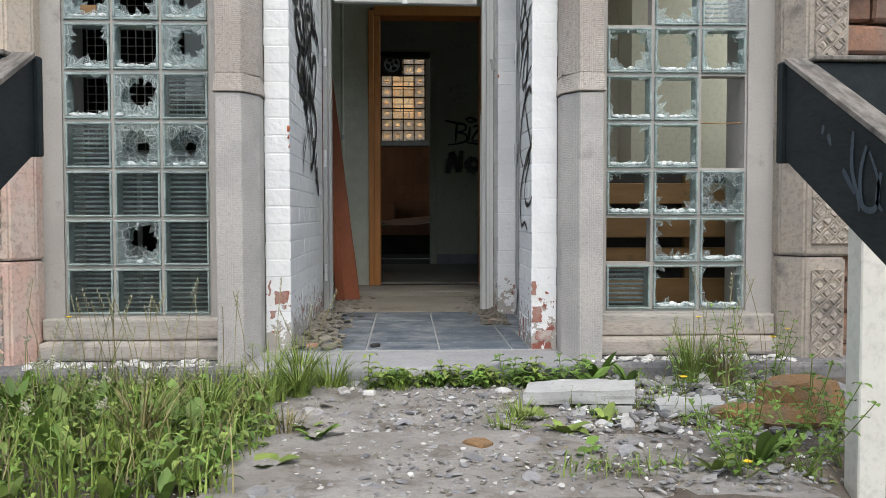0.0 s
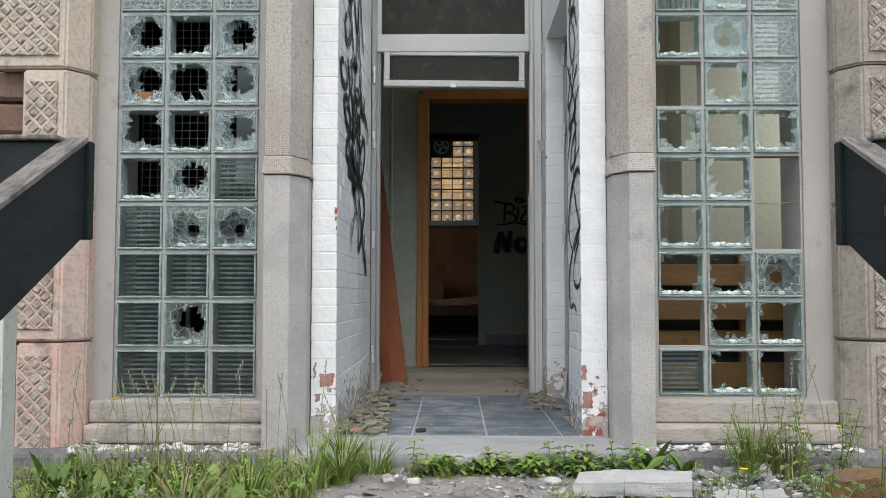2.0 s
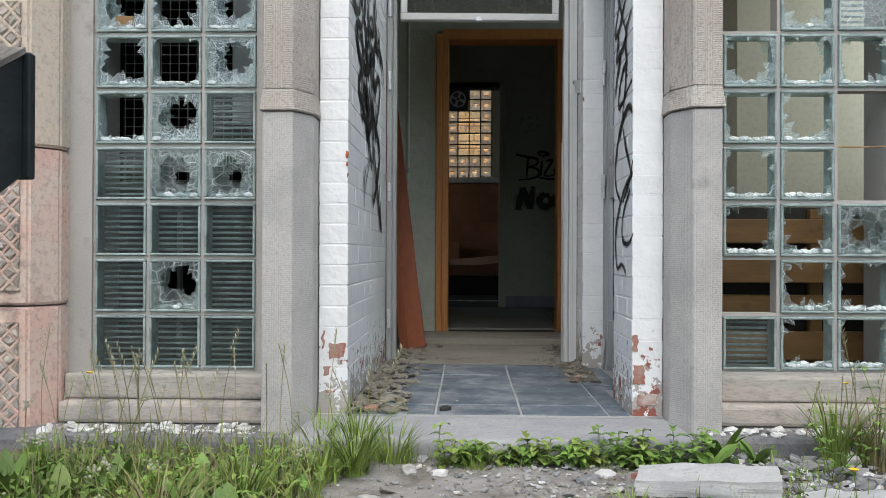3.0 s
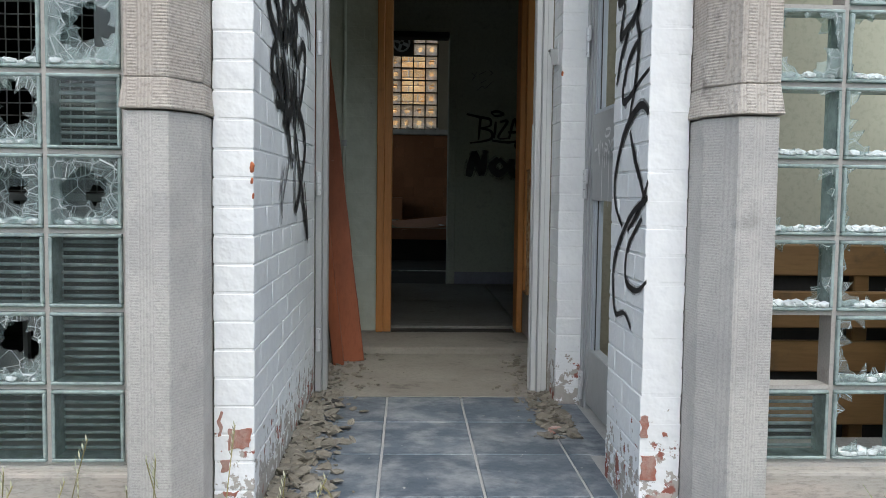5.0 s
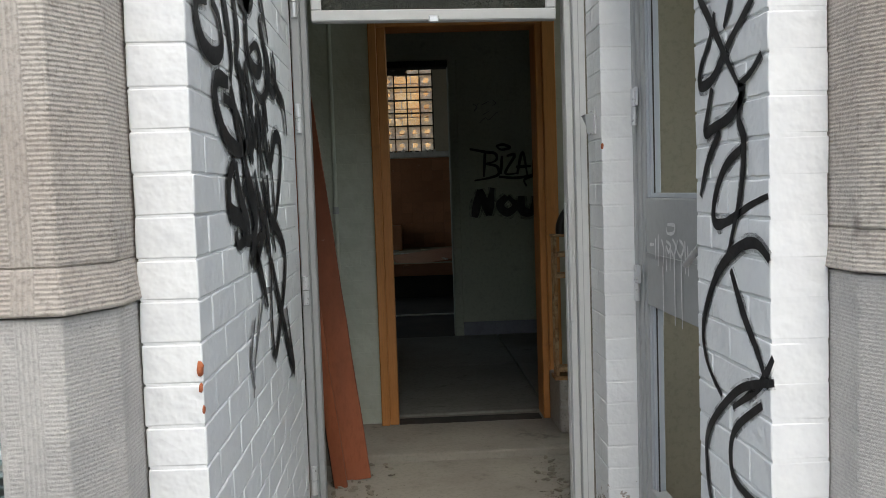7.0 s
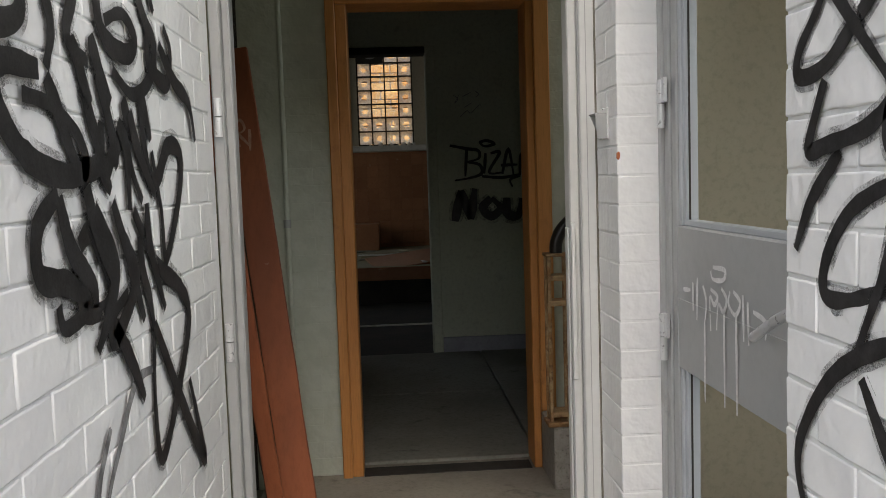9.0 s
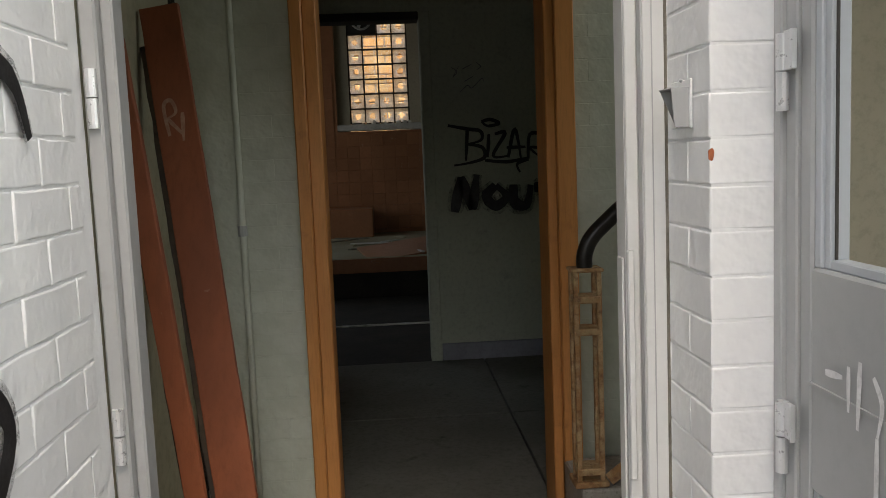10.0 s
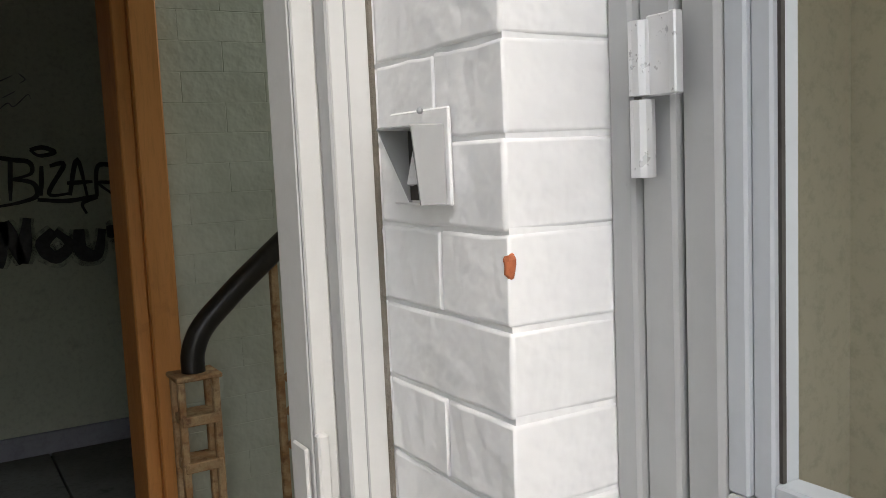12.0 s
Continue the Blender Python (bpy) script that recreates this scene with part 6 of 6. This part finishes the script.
def stalk_weed(x, y, h, n, material, label, spread=0.05, ll=0.05):
    """An upright weed: stems with pairs of leaves."""
    t = thing("leafy_weed", label, "plant", "leafy weeds", at=(x, y, gz(x, y) - 0.004))
    for s in range(n):
        a = random.uniform(0, math.tau)
        top = around(a) * spread * random.uniform(0.4, 1.6) + UP * h * random.uniform(0.6, 1)
        pts = [Vector((0, 0, 0)), top * 0.5 + around(a + 1) * 0.01, top]
        bm = bmesh.new()
        tube(bm, spline(pts, 3), 0.0016, 4)
        part("stem", bm, grass_mat, t)
        bm = bmesh.new()
        for k in range(5):
            p = top * (0.25 + 0.18 * k)
            for sg in (0, math.pi):
                leaf(bm, p, around(a + 1.3 * k + sg), ll * random.uniform(0.7, 1.2), ll * 0.5, 0.5, 0.4, 3)
        part("leaves", bm, material, t)


for i in range(15):
    x = -0.12 + 0.052 * i + random.uniform(-0.02, 0.02)
    stalk_weed(x, 3.235 + random.uniform(-0.03, 0.02), random.uniform(0.07, 0.15), 4, leaf_mat if i % 3 else leaf_pale, "leafy green weeds along the doorstep")
for x, y, h in ((1.28, 3.2, 0.34), (1.02, 3.15, 0.25), (0.93, 2.32, 0.30), (1.12, 2.42, 0.34), (1.22, 2.36, 0.26), (0.86, 2.25, 0.22), (1.0, 2.12, 0.25), (0.82, 2.08, 0.2), (1.42, 3.3, 0.3)):
    stalk_weed(x, y, h, 5, leaf_mat, "feathery green weed among stones", 0.10, 0.035)


def stemmed(x, y, h, head, label, name):
    """A thin stem with a flower or seed head."""
    t = thing(name, label, "flower" if head != "seed" else "grass", at=(x, y, gz(x, y) - 0.004))
    a = random.uniform(0, math.tau)
    tip = around(a) * h * random.uniform(0.05, 0.35) + UP * h
    bm = bmesh.new()
    tube(bm, spline([Vector((0, 0, 0)), tip * 0.55 - around(a) * h * 0.04, tip], 4), 0.0013, 4)
    part("stem", bm, straw_mat if head == "seed" else grass_mat, t)
    bm = bmesh.new()
    if head == "yellow":
        for k in range(5):
            leaf(bm, tip, around(k * math.tau / 5), 0.016, 0.014, 0.1, 0.5, 3)
        part("petals", bm, yellow_mat, t)
    elif head == "white":
        for k in range(14):
            q = tip + around(random.uniform(0, 6.3)) * random.uniform(0, 0.018) + UP * random.uniform(-0.012, 0.012)
            bmesh.ops.create_icosphere(bm, subdivisions=1, radius=0.0035, matrix=Matrix.Translation(q))
        part("flower_head", bm, seed_mat, t)
    else:
        d = around(a) * 0.4 + UP
        for k in range(12):
            q = tip - d * 0.006 * k
            leaf(bm, q, around(2.1 * k), 0.014, 0.004, 0.0, 1.2, 2)
        part("seed_head", bm, seed_mat, t)


for i in range(34):
    stemmed(random.uniform(-1.45, -0.35), random.uniform(3.0, 3.42), random.uniform(0.22, 0.42), "seed", "tall dry wild grass with seed head", "wild_grass")
for i in range(26):
    x, y = in_bank()
    stemmed(x, y, random.uniform(0.14, 0.27), "white", "small white umbel flower in the grass", "white_flower")
for x, y, h in ((1.16, 3.36, 0.26), (1.34, 2.95, 0.24), (0.86, 2.62, 0.16), (1.52, 3.36, 0.2), (-1.30, 3.3, 0.26), (1.31, 3.34, 0.16), (0.83, 2.06, 0.05)):
    stemmed(x, y, h, "yellow", "yellow buttercup on a thin stem", "buttercup")
for i in range(14):
    stemmed(random.uniform(1.0, 1.5), random.uniform(3.2, 3.40), random.uniform(0.25, 0.45), "seed", "tall dry wild grass with seed head", "wild_grass")

# ---- rubble ----
def lump(bm, x, y, z, sx, sy, sz, seed, jag=0.35):
    r = bmesh.ops.create_icosphere(bm, subdivisions=2, radius=1.0)
    m = pose(0, 0, 0, random.uniform(-12, 12), random.uniform(-12, 12), random.uniform(0, 360))
    for v in r["verts"]:
        d = v.co.copy()
        # flatten the sphere into a broken, faceted block
        d = Vector([max(-0.72, min(0.72, c)) for c in d]) * 1.3
        d += jag * 0.5 * noise.noise_vector(d * 1.3 + Vector((seed * 5.1, seed, 0)))
        v.co = m @ Vector((d.x * sx, d.y * sy, d.z * sz)) + Vector((x, y, z))


def stone_thing(name, x, y, sx, sy, sz, material, label, category, lift=0.0, group=""):
    bm = bmesh.new()
    lump(bm, x, y, gz(x, y) + sz * 0.55 + lift, sx, sy, sz, x * 7 + y)
    mesh_thing(name, bm, material, label, category, group)


def slab(x, y, sx, sy, sz, rot, lift, material, label, tilt=3):
    bm = bmesh.new()
    box(bm, -sx, sx, -sy, sy, 0, sz)
    bmesh.ops.subdivide_edges(bm, edges=bm.edges[:], cuts=5, use_grid_fill=True)
    roughen(bm, 0.012, 7, x * 9)
    roughen(bm, 0.006, 40, x * 3)
    ob = mesh_thing("stone_slab", bm, material, label, "stone slab")
    ob.matrix_world = pose(x, y, gz(x, y) + lift, tilt, -tilt, rot)


slab(0.59, 2.89, 0.18, 0.075, 0.042, -14, 0.024, slab_white, "broken speckled white stone slab lying on rubble")
slab(0.66, 2.84, 0.09, 0.05, 0.025, -10, 0.0, slab_white, "small white slab piece under a larger one")
slab(0.93, 2.80, 0.105, 0.06, 0.034, -8, 0.008, slab_white, "broken speckled white stone slab lying on rubble")
slab(1.35, 2.35, 0.06, 0.05, 0.09, 30, 0.0, grey_bits, "blue-grey cut stone lying by the post", 6)
for x, y, sx, sy, sz, m_, lab in ((1.27, 2.72, 0.21, 0.11, 0.10, rock_orange, "large ochre and grey broken rock"), (1.05, 2.68, 0.10, 0.06, 0.04, rock_orange, "flat ochre broken rock"),
                                  (0.20, 2.38, 0.042, 0.028, 0.022, rock_orange, "small ochre stone on the landing"), (1.46, 2.92, 0.06, 0.05, 0.06, grey_bits, "blue-grey broken stone in rubble"),
                                  (-0.30, 2.80, 0.035, 0.03, 0.02, grey_bits, "grey stone chip on the ground"), (1.17, 3.38, 0.07, 0.03, 0.03, white_bits, "white plaster lump on the plinth"),
                                  (-1.32, 2.86, 0.08, 0.04, 0.03, white_bits, "white plaster lump in the grass"), (0.83, 3.36, 0.02, 0.015, 0.02, white_bits, "white rubble piece on the ground"),
                                  (1.28, 2.98, 0.02, 0.016, 0.03, white_bits, "white rubble piece on the ground"), (0.43, 3.0, 0.05, 0.03, 0.012, grey_bits, "flat grey stone by the doorstep"),
                                  (0.35, 3.1, 0.03, 0.025, 0.02, white_bits, "white rubble piece on the ground"), (0.29, 3.02, 0.025, 0.03, 0.02, grey_bits, "grey stone chip on the ground"),
                                  (0.45, 3.08, 0.03, 0.02, 0.015, red_brick, "red brick fragment by the doorstep"), (-0.22, 3.12, 0.03, 0.02, 0.02, white_bits, "white rubble piece on the ground"),
                                  (-0.13, 3.1, 0.025, 0.02, 0.016, white_bits, "white rubble piece on the ground"), (0.88, 2.80, 0.02, 0.016, 0.012, mud, "tan stone chip on the ground")):
    stone_thing("rock" if m_ is rock_orange else "stone_chunk", x, y, sx, sy, sz, m_, lab, "rock")


ICO = bmesh.new()
bmesh.ops.create_icosphere(ICO, subdivisions=1, radius=1.0)
ICO_V = [v.co.copy() for v in ICO.verts]
ICO_F = [[v.index for v in f.verts] for f in ICO.faces]
ICO.free()


def litter(name, material, n, place, r0, r1, label, flat=0.45):
    """Loose chips, too many to count, joined into one mesh."""
    verts, faces = [], []
    for k in range(n):
        x, y, z = place()
        r = r0 + (r1 - r0) * random.random() ** 2.5
        m = pose(x, y, z + r * flat * 0.4, random.uniform(-25, 25), random.uniform(-25, 25), random.uniform(0, 360)) @ Matrix.Diagonal((r, r * random.uniform(0.5, 1), r * flat * random.uniform(0.5, 1.2), 1))
        base = len(verts)
        for v in ICO_V:
            c = Vector([max(-0.75, min(0.75, q)) for q in v]) + 0.4 * noise.noise_vector(v * 1.1 + Vector((k * 3.1, 0, 0)))
            verts.append(m @ c)
        faces.extend([base + i for i in f] for f in ICO_F)
    me = bpy.data.meshes.new(name)
    me.from_pydata(verts, [], faces)
    me.materials.append(material)
    tagged(new(name, me), label, "rubble", kind="stuff")


def right_ground():
    x, y = random.uniform(0.5, 1.6), random.uniform(2.5, 3.42)
    return x, y, gz(x, y) + 0.005


def on_plinth():
    return (random.uniform(0.75, 1.6), random.uniform(3.46, 3.58), 0.044) if random.random() < 0.6 else (random.uniform(-1.5, -0.75), random.uniform(3.45, 3.58), 0.038)


litter("gravel_litter", grey_bits, 2400, on_ground, 0.002, 0.015, "grey stone chips strewn over the landing")
litter("plaster_litter", white_bits, 850, on_ground, 0.002, 0.013, "white plaster crumbs strewn over the landing")
litter("soil_crumbs", mud, 1500, on_ground, 0.0015, 0.011, "brown soil crumbs over the landing", 0.35)
litter("slate_shards", grey_bits, 170, on_ground, 0.012, 0.045, "flat slate shards on the landing", 0.14)
litter("rubble_heap", grey_bits, 700, right_ground, 0.008, 0.040, "grey slate rubble beside the doorstep")
litter("plaster_heap", white_bits, 320, right_ground, 0.006, 0.028, "white plaster rubble beside the doorstep")
litter("glass_litter", glass_crumb, 260, right_ground, 0.004, 0.016, "broken glass crumbs under the window")
litter("plinth_litter", white_bits, 330, on_plinth, 0.006, 0.030, "white plaster and glass crumbs on the plinth")


# silt and mud along both sides of the porch floor
def left_silt():
    y = random.uniform(3.68, 5.12)
    return -0.475 + abs(random.gauss(0, 0.065)) * (1.3 - 0.25 * (y - 3.7)), y, 0.074


def right_silt():
    y = random.uniform(4.45, 5.15)
    return 0.53 - abs(random.gauss(0, 0.06)), y, 0.074


def vest_silt():
    x = random.choice((-0.46 + abs(random.gauss(0, 0.12)), 0.52 - abs(random.gauss(0, 0.07))))
    return x, random.uniform(5.15, 6.04), 0.073


litter("silt_left", mud, 700, left_silt, 0.006, 0.045, "dried silt flakes along the porch wall", 0.3)
litter("silt_right", mud, 330, right_silt, 0.006, 0.04, "dried silt flakes by the pier", 0.3)
litter("silt_vestibule", mud, 330, vest_silt, 0.003, 0.022, "dust and crumbs on the vestibule floor", 0.4)
litter("porch_dust", grey_bits, 160, lambda: (random.uniform(-0.45, 0.5), random.uniform(3.35, 5.0), 0.071), 0.0015, 0.006, "fine grit on the porch tiles")
for x, y, s, m_ in ((-0.38, 4.95, 0.03, dark_void), (0.46, 4.55, 0.03, red_brick), (-0.40, 3.72, 0.03, red_brick), (-0.13, 3.74, 0.022, dark_void), (0.50, 4.62, 0.025, dark_void)):
    bm = bmesh.new()
    lump(bm, x, y, 0.078, s, s * 0.6, s * 0.4, x * 11)
    mesh_thing("brick_fragment", bm, m_, "dark crumbled brick fragment on the porch floor" if m_ is dark_void else "red brick fragment on the porch floor", "brick fragment")
twig = thing("twig", "dry bent twig lying on the doorstep", "twig")
bm = bmesh.new()
tube(bm, spline([(-0.34, 3.95, 0.083), (-0.30, 3.85, 0.09), (-0.275, 3.76, 0.08)], 4), 0.003, 5)
part("stick", bm, straw_mat, twig)
